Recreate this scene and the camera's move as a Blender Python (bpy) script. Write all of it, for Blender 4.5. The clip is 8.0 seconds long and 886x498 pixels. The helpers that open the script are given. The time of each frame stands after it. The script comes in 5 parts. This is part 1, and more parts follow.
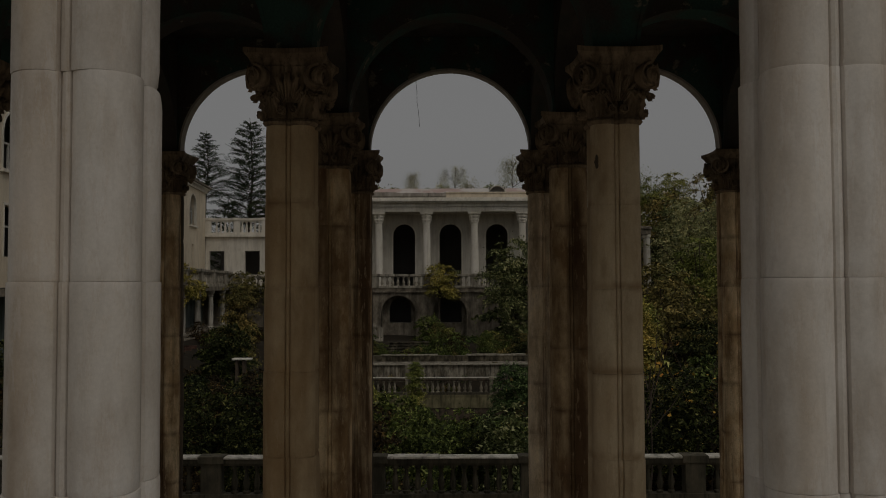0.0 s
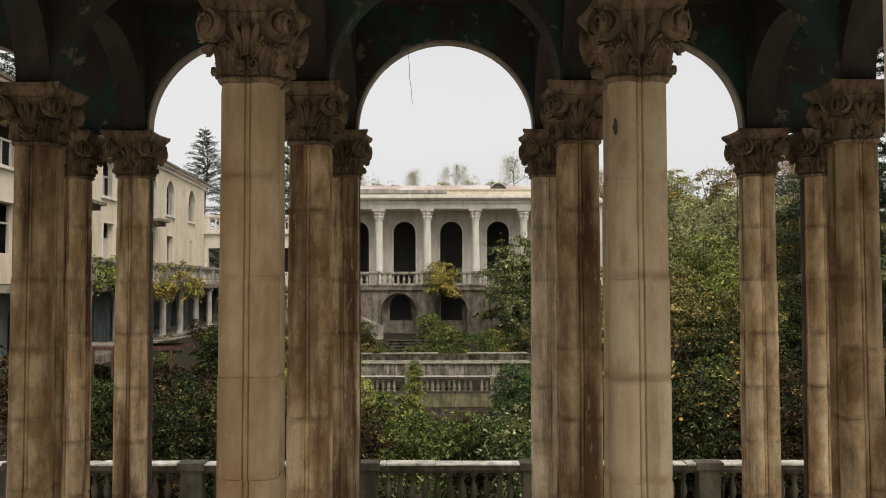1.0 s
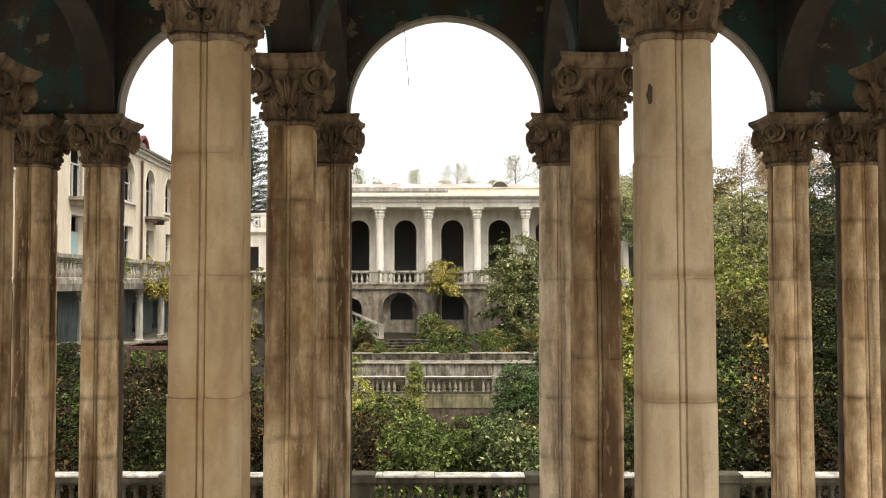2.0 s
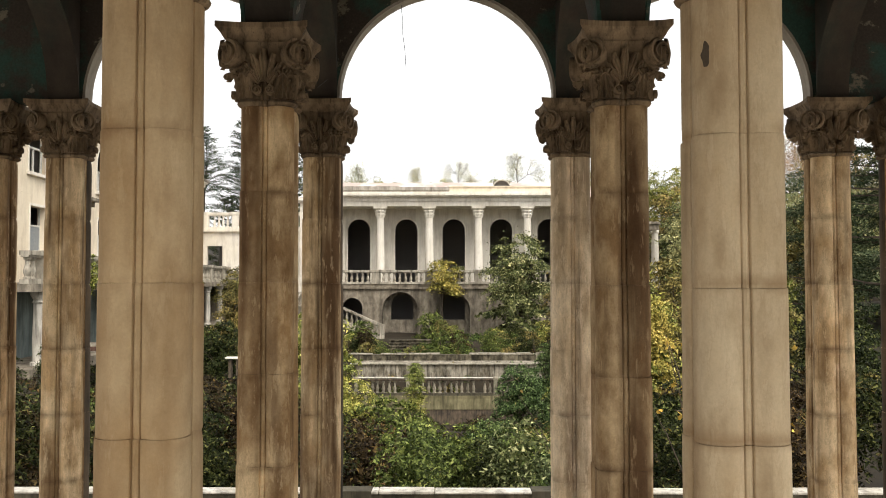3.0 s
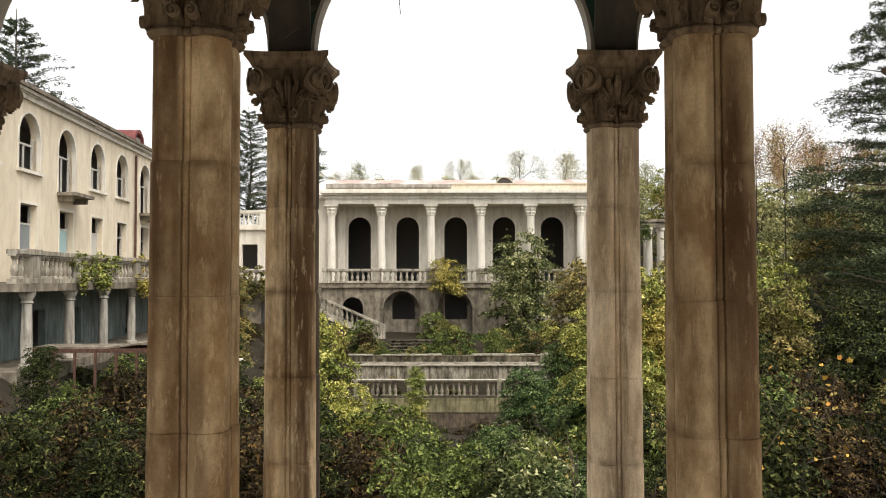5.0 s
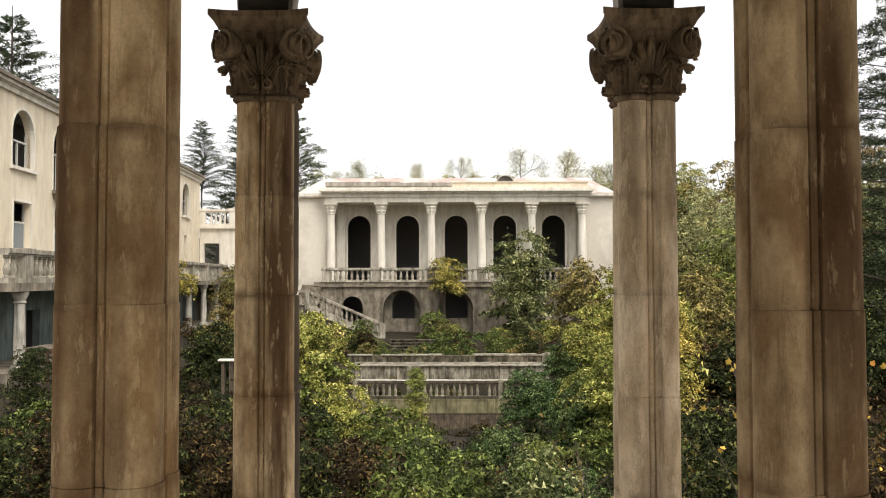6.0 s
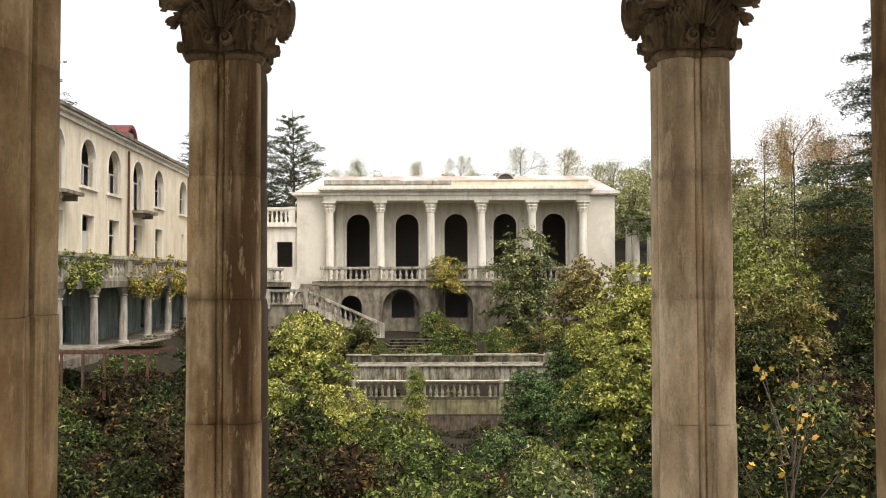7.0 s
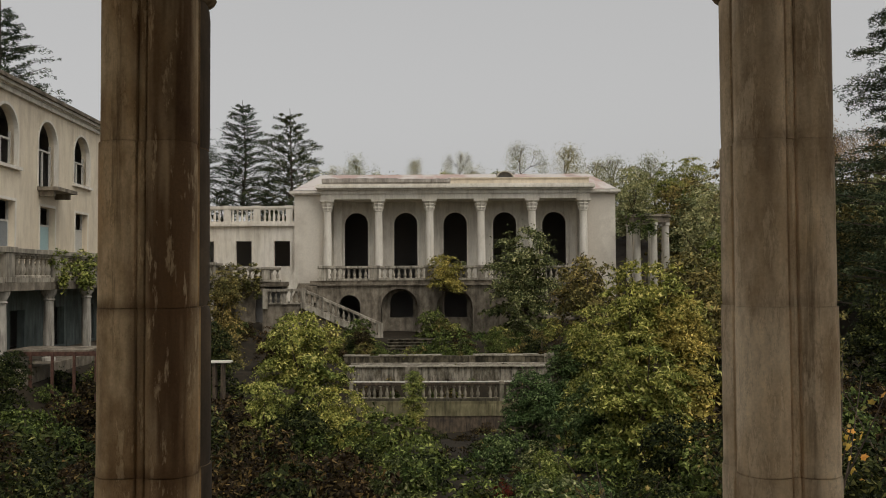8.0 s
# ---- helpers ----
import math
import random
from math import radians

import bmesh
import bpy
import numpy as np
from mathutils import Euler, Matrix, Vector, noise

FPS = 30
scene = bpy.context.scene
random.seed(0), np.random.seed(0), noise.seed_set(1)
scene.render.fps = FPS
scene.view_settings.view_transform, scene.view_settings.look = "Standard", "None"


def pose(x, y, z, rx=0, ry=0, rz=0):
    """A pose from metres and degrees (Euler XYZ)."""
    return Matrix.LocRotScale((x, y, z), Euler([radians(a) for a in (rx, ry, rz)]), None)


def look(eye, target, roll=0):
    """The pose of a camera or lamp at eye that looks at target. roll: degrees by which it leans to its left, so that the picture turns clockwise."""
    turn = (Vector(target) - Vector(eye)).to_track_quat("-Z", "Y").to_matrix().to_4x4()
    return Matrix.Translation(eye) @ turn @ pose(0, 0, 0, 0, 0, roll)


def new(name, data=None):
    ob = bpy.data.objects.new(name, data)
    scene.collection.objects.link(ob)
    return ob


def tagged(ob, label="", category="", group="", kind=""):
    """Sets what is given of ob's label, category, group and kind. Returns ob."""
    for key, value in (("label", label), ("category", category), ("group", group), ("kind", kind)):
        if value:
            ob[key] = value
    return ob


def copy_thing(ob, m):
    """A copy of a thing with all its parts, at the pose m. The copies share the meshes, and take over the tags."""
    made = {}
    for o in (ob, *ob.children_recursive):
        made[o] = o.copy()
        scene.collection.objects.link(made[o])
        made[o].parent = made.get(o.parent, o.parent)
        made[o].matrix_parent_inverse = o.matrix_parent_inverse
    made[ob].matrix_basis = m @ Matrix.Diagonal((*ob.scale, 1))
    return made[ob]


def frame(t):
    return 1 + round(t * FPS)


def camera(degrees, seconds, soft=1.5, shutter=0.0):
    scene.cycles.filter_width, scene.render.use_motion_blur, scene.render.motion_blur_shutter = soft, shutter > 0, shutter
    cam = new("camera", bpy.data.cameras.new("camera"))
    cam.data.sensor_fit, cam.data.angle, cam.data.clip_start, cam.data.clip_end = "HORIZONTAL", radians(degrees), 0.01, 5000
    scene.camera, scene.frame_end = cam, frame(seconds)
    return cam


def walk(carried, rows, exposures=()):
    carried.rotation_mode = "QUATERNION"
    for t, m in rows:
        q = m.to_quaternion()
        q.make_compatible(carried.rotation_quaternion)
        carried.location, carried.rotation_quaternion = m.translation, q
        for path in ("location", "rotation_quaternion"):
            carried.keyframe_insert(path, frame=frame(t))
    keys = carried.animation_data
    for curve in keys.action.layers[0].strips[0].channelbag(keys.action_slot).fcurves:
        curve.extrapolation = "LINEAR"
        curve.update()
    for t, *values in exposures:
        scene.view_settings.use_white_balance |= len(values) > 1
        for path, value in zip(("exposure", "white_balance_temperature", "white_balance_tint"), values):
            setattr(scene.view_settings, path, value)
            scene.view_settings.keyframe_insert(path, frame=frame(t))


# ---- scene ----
cam = camera(55.0, 8.0, soft=1.0)
PATH = [
    (0.0, -0.074, -0.023, 5.788, 92.373, -0.200, 0.223),
    (0.5, -0.008, 0.766, 5.727, 92.300, -0.157, 0.263),
    (1.0, 0.034, 1.494, 5.701, 92.247, -0.120, 0.306),
    (1.5, 0.056, 2.187, 5.700, 92.207, -0.091, 0.349),
    (3.0, 0.051, 4.218, 5.775, 92.128, -0.040, 0.475),
    (3.5, 0.037, 4.906, 5.807, 92.104, -0.036, 0.511),
    (4.0, 0.021, 5.602, 5.837, 92.079, -0.039, 0.544),
    (4.5, 0.004, 6.305, 5.861, 92.050, -0.048, 0.571),
    (6.0, -0.036, 8.453, 5.895, 91.945, -0.115, 0.609),
    (6.5, -0.047, 9.191, 5.897, 91.906, -0.151, 0.603),
    (7.0, -0.058, 9.955, 5.899, 91.868, -0.193, 0.588),
    (7.5, -0.070, 10.762, 5.900, 91.835, -0.241, 0.560),
    (8.0, -0.086, 11.638, 5.905, 91.810, -0.296, 0.520),
]
EXPO = [(0.0, -2.62), (0.5, -1.2), (1.0, -0.31), (1.5, 0.43), (3.0, 0.42), (4.5, 0.30), (6.5, 0.28), (7.0, 0.30), (7.5, -0.14), (8.0, -0.95)]
walk(cam, [(t, pose(x, y, z, rx, 0, rz) @ pose(0, 0, 0, 0, 0, roll)) for t, x, y, z, rx, roll, rz in PATH], exposures=EXPO)

# ---- light: a bright overcast sky and a very wide, weak sun ----
world = bpy.data.worlds.new("overcast_sky")
scene.world = world
world.use_nodes = True
wn, wl = world.node_tree.nodes, world.node_tree.links
wn.clear()
sky = wn.new("ShaderNodeTexSky")
sky.sky_type = "NISHITA"
sky.sun_disc = False
sky.sun_elevation = radians(56)
sky.sun_rotation = radians(147)
sky.air_density, sky.dust_density = 1.0, 4.0
grey = wn.new("ShaderNodeHueSaturation")
grey.inputs["Saturation"].default_value = 0.12
bg_blue = wn.new("ShaderNodeBackground")
bg_blue.inputs["Strength"].default_value = 0.10
wl.new(sky.outputs[0], grey.inputs["Color"])
wl.new(grey.outputs[0], bg_blue.inputs["Color"])
bg_cloud = wn.new("ShaderNodeBackground")
bg_cloud.inputs["Color"].default_value = (1.0, 0.985, 0.965, 1)
bg_cloud.inputs["Strength"].default_value = 0.62
both = wn.new("ShaderNodeAddShader")
wl.new(bg_blue.outputs[0], both.inputs[0])
wl.new(bg_cloud.outputs[0], both.inputs[1])
wout = wn.new("ShaderNodeOutputWorld")
wl.new(both.outputs[0], wout.inputs["Surface"])

sun = new("sun", bpy.data.lights.new("sun", "SUN"))
sun.data.energy = 2.4
sun.data.angle = radians(40)
sun.data.color = (1.0, 0.95, 0.88)
sun.matrix_world = look((38, -50, 92), (0, 0, 0))


# ---- materials ----
def base_mat(name, rough=0.85):
    m = bpy.data.materials.new(name)
    m.use_nodes = True
    n, l = m.node_tree.nodes, m.node_tree.links
    b = n["Principled BSDF"]
    b.inputs["Roughness"].default_value = rough
    b.inputs["Specular IOR Level"].default_value = 0.25
    return m, n, l, b


def ramp(n, stops):
    r = n.new("ShaderNodeValToRGB")
    e = r.color_ramp.elements
    while len(e) < len(stops):
        e.new(0.5)
    for el, (p, c) in zip(e, stops):
        el.position, el.color = p, (*c, 1)
    return r


def tex(n, l, scale, stretch=(1, 1, 1), detail=6, rough=0.6, coord="Position"):
    c = n.new("ShaderNodeNewGeometry")
    mp = n.new("ShaderNodeMapping")
    mp.inputs["Scale"].default_value = stretch
    t = n.new("ShaderNodeTexNoise")
    t.inputs["Scale"].default_value = scale
    t.inputs["Detail"].default_value = detail
    t.inputs["Roughness"].default_value = rough
    l.new(c.outputs[coord], mp.inputs["Vector"])
    l.new(mp.outputs[0], t.inputs["Vector"])
    return t


def mix(n, l, kind, fac, a, b):
    m = n.new("ShaderNodeMix")
    m.data_type, m.blend_type = "RGBA", kind
    for sock, v in ((m.inputs["Factor"], fac), (m.inputs["A"], a), (m.inputs["B"], b)):
        if isinstance(v, bpy.types.NodeSocket):
            l.new(v, sock)
        elif isinstance(v, tuple):
            sock.default_value = (*v, 1)
        else:
            sock.default_value = v
    return m.outputs["Result"]


def weathered(name, light, mid, dark, grain=9.0, streak=2.2, stain=0.55, bump=0.25, rough=0.88, size=1.0, spread=0.12, speck=0.14, patch=0.9, cracks=0.0, joints=None, soft=7, worn=0.0):
    """A weathered stone or render: broad patches, streaks that run down, thin dark runs, fine grain, relief."""
    m, n, l, b = base_mat(name, rough)
    broad = tex(n, l, patch / size, (1, 1, 0.55), 6)
    lo, hi = (0.41, 0.58) if worn > 0.6 else (0.34, 0.64)
    base = ramp(n, [(lo, mid), (0.5, tuple((p + q) / 2 for p, q in zip(light, mid))), (hi, light)])
    l.new(broad.outputs["Fac"], base.inputs[0])
    runs = tex(n, l, streak / size, (2.6, 2.6, 0.2), soft, 0.6)
    rr = ramp(n, [(0.48 if worn < 0.6 else 0.46, (0, 0, 0)), (0.74 if worn < 0.6 else 0.65, (1, 1, 1))])
    l.new(runs.outputs["Fac"], rr.inputs[0])
    amount = n.new("ShaderNodeMath")
    amount.operation = "MULTIPLY"
    amount.inputs[1].default_value = stain
    l.new(rr.outputs[0], amount.inputs[0])
    col = mix(n, l, "MIX", amount.outputs[0], base.outputs[0], dark)
    if cracks:
        thin = tex(n, l, streak * 3.2 / size, (2.2, 2.2, 0.11), 8, 0.72)
        tr = ramp(n, [(0.575, (0, 0, 0)), (0.66, (1, 1, 1))])
        l.new(thin.outputs["Fac"], tr.inputs[0])
        k = n.new("ShaderNodeMath")
        k.operation = "MULTIPLY"
        k.inputs[1].default_value = cracks
        l.new(tr.outputs[0], k.inputs[0])
        col = mix(n, l, "MIX", k.outputs[0], col, tuple(c * 0.7 for c in dark))
    if worn:
        blot = tex(n, l, 2.6 / size, (1.5, 1.5, 0.6), 7, 0.66)
        br = ramp(n, [(0.33, (0.62, 0.56, 0.50)), (0.5, (1, 1, 1)), (0.68, (1.16, 1.14, 1.10))])
        l.new(blot.outputs["Fac"], br.inputs[0])
        col = mix(n, l, "MULTIPLY", worn, col, br.outputs[0])
        scar = tex(n, l, 6.5 / size, (2.0, 2.0, 0.42), 9, 0.7)
        sr = ramp(n, [(0.56, (0, 0, 0)), (0.62, (0.46 * worn,) * 3)])
        l.new(scar.outputs["Fac"], sr.inputs[0])
        col = mix(n, l, "MIX", sr.outputs[0], col, light)
        rim = ramp(n, [(0.53, (0, 0, 0)), (0.555, (0.35 * worn,) * 3), (0.575, (0, 0, 0))])
        l.new(scar.outputs["Fac"], rim.inputs[0])
        col = mix(n, l, "MIX", rim.outputs[0], col, tuple(c * 1.3 for c in dark))
    if joints:
        geo = n.new("ShaderNodeNewGeometry")
        xyz = n.new("ShaderNodeSeparateXYZ")
        l.new(geo.outputs["Position"], xyz.inputs[0])
        wob = tex(n, l, 2.2, (1, 1, 1), 4)
        steps_ = []
        for op, val in (("SUBTRACT", joints[0]), ("DIVIDE", joints[1]), ("FRACT", None), ("SUBTRACT", 0.5), ("ABSOLUTE", None)):
            q = n.new("ShaderNodeMath")
            q.operation = op
            if val is not None:
                q.inputs[1].default_value = val
            l.new(steps_[-1].outputs[0] if steps_ else xyz.outputs[2], q.inputs[0])
            steps_.append(q)
        near = ramp(n, [(0.42, (0, 0, 0)), (0.5, (1, 1, 1))])
        l.new(steps_[-1].outputs[0], near.inputs[0])
        wr = ramp(n, [(0.42, (0, 0, 0)), (0.62, (1, 1, 1))])
        l.new(wob.outputs["Fac"], wr.inputs[0])
        both_ = n.new("ShaderNodeMath")
        both_.operation = "MULTIPLY"
        l.new(near.outputs[0], both_.inputs[0])
        l.new(wr.outputs[0], both_.inputs[1])
        both2 = n.new("ShaderNodeMath")
        both2.operation = "MULTIPLY"
        both2.inputs[1].default_value = 0.7
        l.new(both_.outputs[0], both2.inputs[0])
        col = mix(n, l, "MIX", both2.outputs[0], col, tuple(c * 1.1 for c in dark))
    fine = tex(n, l, grain * 6 / size, (1, 1, 1), 8, 0.7)
    fr = ramp(n, [(0.3, (1 - speck,) * 3), (0.7, (1 + speck * 0.6,) * 3)])
    l.new(fine.outputs["Fac"], fr.inputs[0])
    col = mix(n, l, "MULTIPLY", 1.0, col, fr.outputs[0])
    info = n.new("ShaderNodeObjectInfo")
    vr = ramp(n, [(0.0, (1 - spread, 1 - spread * 1.1, 1 - spread * 1.2)), (1.0, (1 + spread,) * 3)])
    l.new(info.outputs["Random"], vr.inputs[0])
    col = mix(n, l, "MULTIPLY", 1.0, col, vr.outputs[0])
    l.new(col, b.inputs["Base Color"])
    bp = n.new("ShaderNodeBump")
    bp.inputs["Strength"].default_value = bump
    bp.inputs["Distance"].default_value = 0.02 * size
    pit = tex(n, l, grain / size, (1, 1, 0.6), 9, 0.68)
    l.new(pit.outputs["Fac"], bp.inputs["Height"])
    l.new(bp.outputs[0], b.inputs["Normal"])
    return m


def leafy(name, a, b_, c, rough=0.55):
    """Leaves of three tones, one tone a leaf, with some light passing through."""
    m, n, l, b = base_mat(name, rough)
    b.inputs["Specular IOR Level"].default_value = 0.08
    geo = n.new("ShaderNodeNewGeometry")
    info = n.new("ShaderNodeObjectInfo")
    r = ramp(n, [(0.0, tuple(q * 0.6 for q in a)), (0.29, a), (0.55, tuple(0.5 * p + 0.5 * q for p, q in zip(a, b_))), (0.81, b_), (1.0, c)])
    l.new(geo.outputs["Random Per Island"], r.inputs[0])
    clump = tex(n, l, 0.5, (1, 1, 1), 5, 0.65, coord="Position")
    cr = ramp(n, [(0.34, (0.70, 0.76, 0.70)), (0.66, (1.60, 1.42, 1.25))])
    l.new(clump.outputs["Fac"], cr.inputs[0])
    col = mix(n, l, "MULTIPLY", 1.0, r.outputs[0], cr.outputs[0])
    vr = ramp(n, [(0.0, (0.8, 0.85, 0.8)), (1.0, (1.2, 1.1, 1.0))])
    l.new(info.outputs["Random"], vr.inputs[0])
    col = mix(n, l, "MULTIPLY", 1.0, col, vr.outputs[0])
    l.new(col, b.inputs["Base Color"])
    tr = n.new("ShaderNodeBsdfTranslucent")
    l.new(col, tr.inputs["Color"])
    ms = n.new("ShaderNodeMixShader")
    ms.inputs[0].default_value = 0.14
    l.new(b.outputs[0], ms.inputs[1])
    l.new(tr.outputs[0], ms.inputs[2])
    l.new(ms.outputs[0], n["Material Output"].inputs["Surface"])
    return m


def plain(name, col, rough=0.7, metal=0.0, vary=0.15, scale=6.0):
    m, n, l, b = base_mat(name, rough)
    t = tex(n, l, scale, (1, 1, 1), 7)
    r = ramp(n, [(0.3, tuple(c * (1 - vary) for c in col)), (0.7, tuple(c * (1 + vary) for c in col))])
    l.new(t.outputs["Fac"], r.inputs[0])
    l.new(r.outputs[0], b.inputs["Base Color"])
    b.inputs["Metallic"].default_value = metal
    return m


def peeling(name, coat, under, bare, scale=1.0, amount=0.60, coat_share=0.5, detail=9):
    """A coat of paint over dark damp plaster, with patches where pale plaster shows."""
    m, n, l, b = base_mat(name, 0.8)
    one = tex(n, l, 1.1 * scale, (1, 1, 1), 8, 0.62)
    r1 = ramp(n, [(coat_share - 0.05, under), (coat_share + 0.06, coat)])
    l.new(one.outputs["Fac"], r1.inputs[0])
    two = tex(n, l, 2.3 * scale, (1, 1, 1.2), detail, 0.64)
    r2 = ramp(n, [(amount, (0, 0, 0)), (amount + 0.035, (1, 1, 1))])
    l.new(two.outputs["Fac"], r2.inputs[0])
    col = mix(n, l, "MIX", r2.outputs[0], r1.outputs[0], bare)
    grain = tex(n, l, 30 * scale, (1, 1, 1), 8, 0.7)
    gr = ramp(n, [(0.3, (0.7,) * 3 if scale > 0.5 else (0.9,) * 3), (0.7, (1.2,) * 3 if scale > 0.5 else (1.06,) * 3)])
    l.new(grain.outputs["Fac"], gr.inputs[0])
    col = mix(n, l, "MULTIPLY", 1.0, col, gr.outputs[0])
    l.new(col, b.inputs["Base Color"])
    bp = n.new("ShaderNodeBump")
    bp.inputs["Strength"].default_value = 0.5 if scale > 0.5 else 0.08
    bp.inputs["Distance"].default_value = 0.03
    l.new(two.outputs["Fac"], bp.inputs["Height"])
    l.new(bp.outputs[0], b.inputs["Normal"])
    return m


STONE = weathered("column_stone", (0.57, 0.44, 0.27), (0.39, 0.262, 0.135), (0.22, 0.128, 0.06), stain=0.65, bump=0.25, streak=0.9, spread=0.07, speck=0.09, patch=1.7, cracks=0.2, joints=(5.755, 0.92), soft=3, worn=0.45)
STONE_R = weathered("pale_beige_column_stone", (0.66, 0.545, 0.37), (0.47, 0.35, 0.21), (0.26, 0.165, 0.085), stain=0.65, bump=0.25, streak=0.9, spread=0.07, speck=0.09, patch=1.7, cracks=0.25, joints=(5.755, 0.92), soft=3, worn=0.55)
# A darker copy of the worn stone, with portico shade put into its colour.
STONE_SHADED = weathered("shaded_brown_worn_stone", (0.55, 0.41, 0.24), (0.27, 0.17, 0.082), (0.10, 0.054, 0.024), stain=0.95, bump=0.6, streak=0.9, spread=0.10, speck=0.16, patch=2.2, cracks=0.5, joints=(5.74, 0.92), soft=3, worn=0.8)
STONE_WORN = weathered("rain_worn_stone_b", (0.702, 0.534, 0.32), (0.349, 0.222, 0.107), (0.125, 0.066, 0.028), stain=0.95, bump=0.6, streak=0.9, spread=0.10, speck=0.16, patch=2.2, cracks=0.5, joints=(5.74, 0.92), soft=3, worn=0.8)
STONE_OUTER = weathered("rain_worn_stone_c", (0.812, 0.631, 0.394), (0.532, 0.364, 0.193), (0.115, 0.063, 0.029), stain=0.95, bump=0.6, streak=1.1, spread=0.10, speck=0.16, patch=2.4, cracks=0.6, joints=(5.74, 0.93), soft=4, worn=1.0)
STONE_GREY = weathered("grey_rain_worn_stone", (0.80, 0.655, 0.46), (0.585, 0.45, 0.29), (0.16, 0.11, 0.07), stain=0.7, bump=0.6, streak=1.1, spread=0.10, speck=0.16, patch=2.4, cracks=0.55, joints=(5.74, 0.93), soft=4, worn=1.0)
# Open daylight on the first columns is put into this lighter stone.
STONE_DAYLIT = weathered("daylit_column_stone", (0.643, 0.604, 0.556), (0.527, 0.476, 0.409), (0.33, 0.225, 0.125), stain=0.75, bump=0.25, speck=0.08, streak=0.9, cracks=0.25, soft=3, worn=0.5, patch=1.8)
STONE_DARK = weathered("black_stained_stone", (0.16, 0.12, 0.08), (0.06, 0.048, 0.036), (0.02, 0.017, 0.014), stain=0.8, patch=2.5, cracks=0.6)
CARVED = weathered("carved_stone", (0.312, 0.227, 0.143), (0.121, 0.0832, 0.0495), (0.03, 0.022, 0.015), stain=0.95, bump=0.6, streak=5, patch=2.8, cracks=0.6)
PAINT = peeling("peeling_green_paint", (0.036, 0.078, 0.062), (0.056, 0.045, 0.036), (0.19, 0.165, 0.12), 1.0, 0.60, 0.50)
INTRADOS = weathered("grey_arch_plaster", (0.42, 0.38, 0.32), (0.30, 0.26, 0.21), (0.10, 0.085, 0.07), stain=0.5)
# The shade under the vault is put into this near-black plaster.
SOFFIT = weathered("shade_dark_vault_plaster", (0.070, 0.056, 0.043), (0.034, 0.027, 0.022), (0.018, 0.034, 0.028), stain=0.7, streak=1.2, patch=2.0)
CONCRETE = weathered("mossy_concrete", (0.115, 0.098, 0.066), (0.045, 0.040, 0.026), (0.016, 0.018, 0.011), stain=0.95, cracks=0.7, patch=2.2, streak=3)
FAR_CREAM = weathered("cream_render", (0.78, 0.685, 0.53), (0.67, 0.575, 0.43), (0.34, 0.26, 0.18), stain=0.3, size=5, spread=0.03, cracks=0.1, worn=0.35, soft=4)
FAR_WHITE = weathered("white_render", (0.78, 0.73, 0.64), (0.66, 0.61, 0.51), (0.28, 0.235, 0.175), stain=0.4, size=5, spread=0.03, cracks=0.2, worn=0.4, soft=5)
FAR_PEEL = peeling("flaking_cream_render", (0.70, 0.64, 0.54), (0.60, 0.54, 0.45), (0.40, 0.35, 0.28), 0.12, 0.67, 0.5, 3)
# Unseen floor, made pale to throw light up onto the columns.
FLOOR = weathered("pale_bounce_floor", (0.47, 0.43, 0.365), (0.33, 0.30, 0.25), (0.12, 0.10, 0.075), stain=0.5, patch=1.5)
# Sky light on the rail tops is put into this paleness.
COPING = weathered("sky_lit_coping", (0.70, 0.66, 0.58), (0.42, 0.385, 0.31), (0.05, 0.047, 0.035), stain=0.75, cracks=0.6, patch=2.0)
FAR_GREY = weathered("grey_render", (0.70, 0.66, 0.57), (0.58, 0.54, 0.46), (0.26, 0.22, 0.165), stain=0.45, size=5, spread=0.05, cracks=0.12, worn=0.4, soft=4)
FAR_STONE = weathered("rough_basement_stone", (0.31, 0.265, 0.20), (0.125, 0.104, 0.076), (0.030, 0.024, 0.018), stain=0.75, size=3, bump=0.9, cracks=0.25, streak=0.8, patch=3.2, speck=0.35, soft=5)
BARE_STONE = weathered("bared_parapet_stone", (0.47, 0.43, 0.37), (0.29, 0.26, 0.22), (0.12, 0.105, 0.085), stain=0.6, size=3, bump=0.6, cracks=0.2, patch=2.5, speck=0.3, soft=5)
FAR_BALUSTER = weathered("lichened_balusters", (0.50, 0.45, 0.36), (0.22, 0.195, 0.15), (0.045, 0.04, 0.03), stain=0.85, size=2.5, cracks=0.7, patch=1.8)
POOL_WALL = weathered("streaked_terrace_wall", (0.19, 0.165, 0.115), (0.05, 0.043, 0.027), (0.011, 0.010, 0.006), stain=0.9, size=1.3, cracks=0.9, worn=1.0, streak=0.9, patch=1.3, speck=0.4, soft=7, bump=0.7)
POOL_BAL = weathered("blackened_balusters", (0.42, 0.37, 0.28), (0.14, 0.125, 0.085), (0.028, 0.025, 0.019), stain=0.95, size=2.0, cracks=0.9, patch=2.2)
MOTTLED = weathered("mottled_garden_stone", (0.40, 0.36, 0.285), (0.15, 0.13, 0.092), (0.028, 0.025, 0.018), stain=0.85, size=1.1, cracks=0.9, patch=1.1, streak=1.0, worn=1.0, speck=0.3, soft=7, bump=0.8)
MOSSY = weathered("mossy_stone", (0.27, 0.235, 0.13), (0.12, 0.105, 0.055), (0.025, 0.024, 0.014), stain=0.9, size=2.0, cracks=0.6, patch=2.4, streak=1.5)
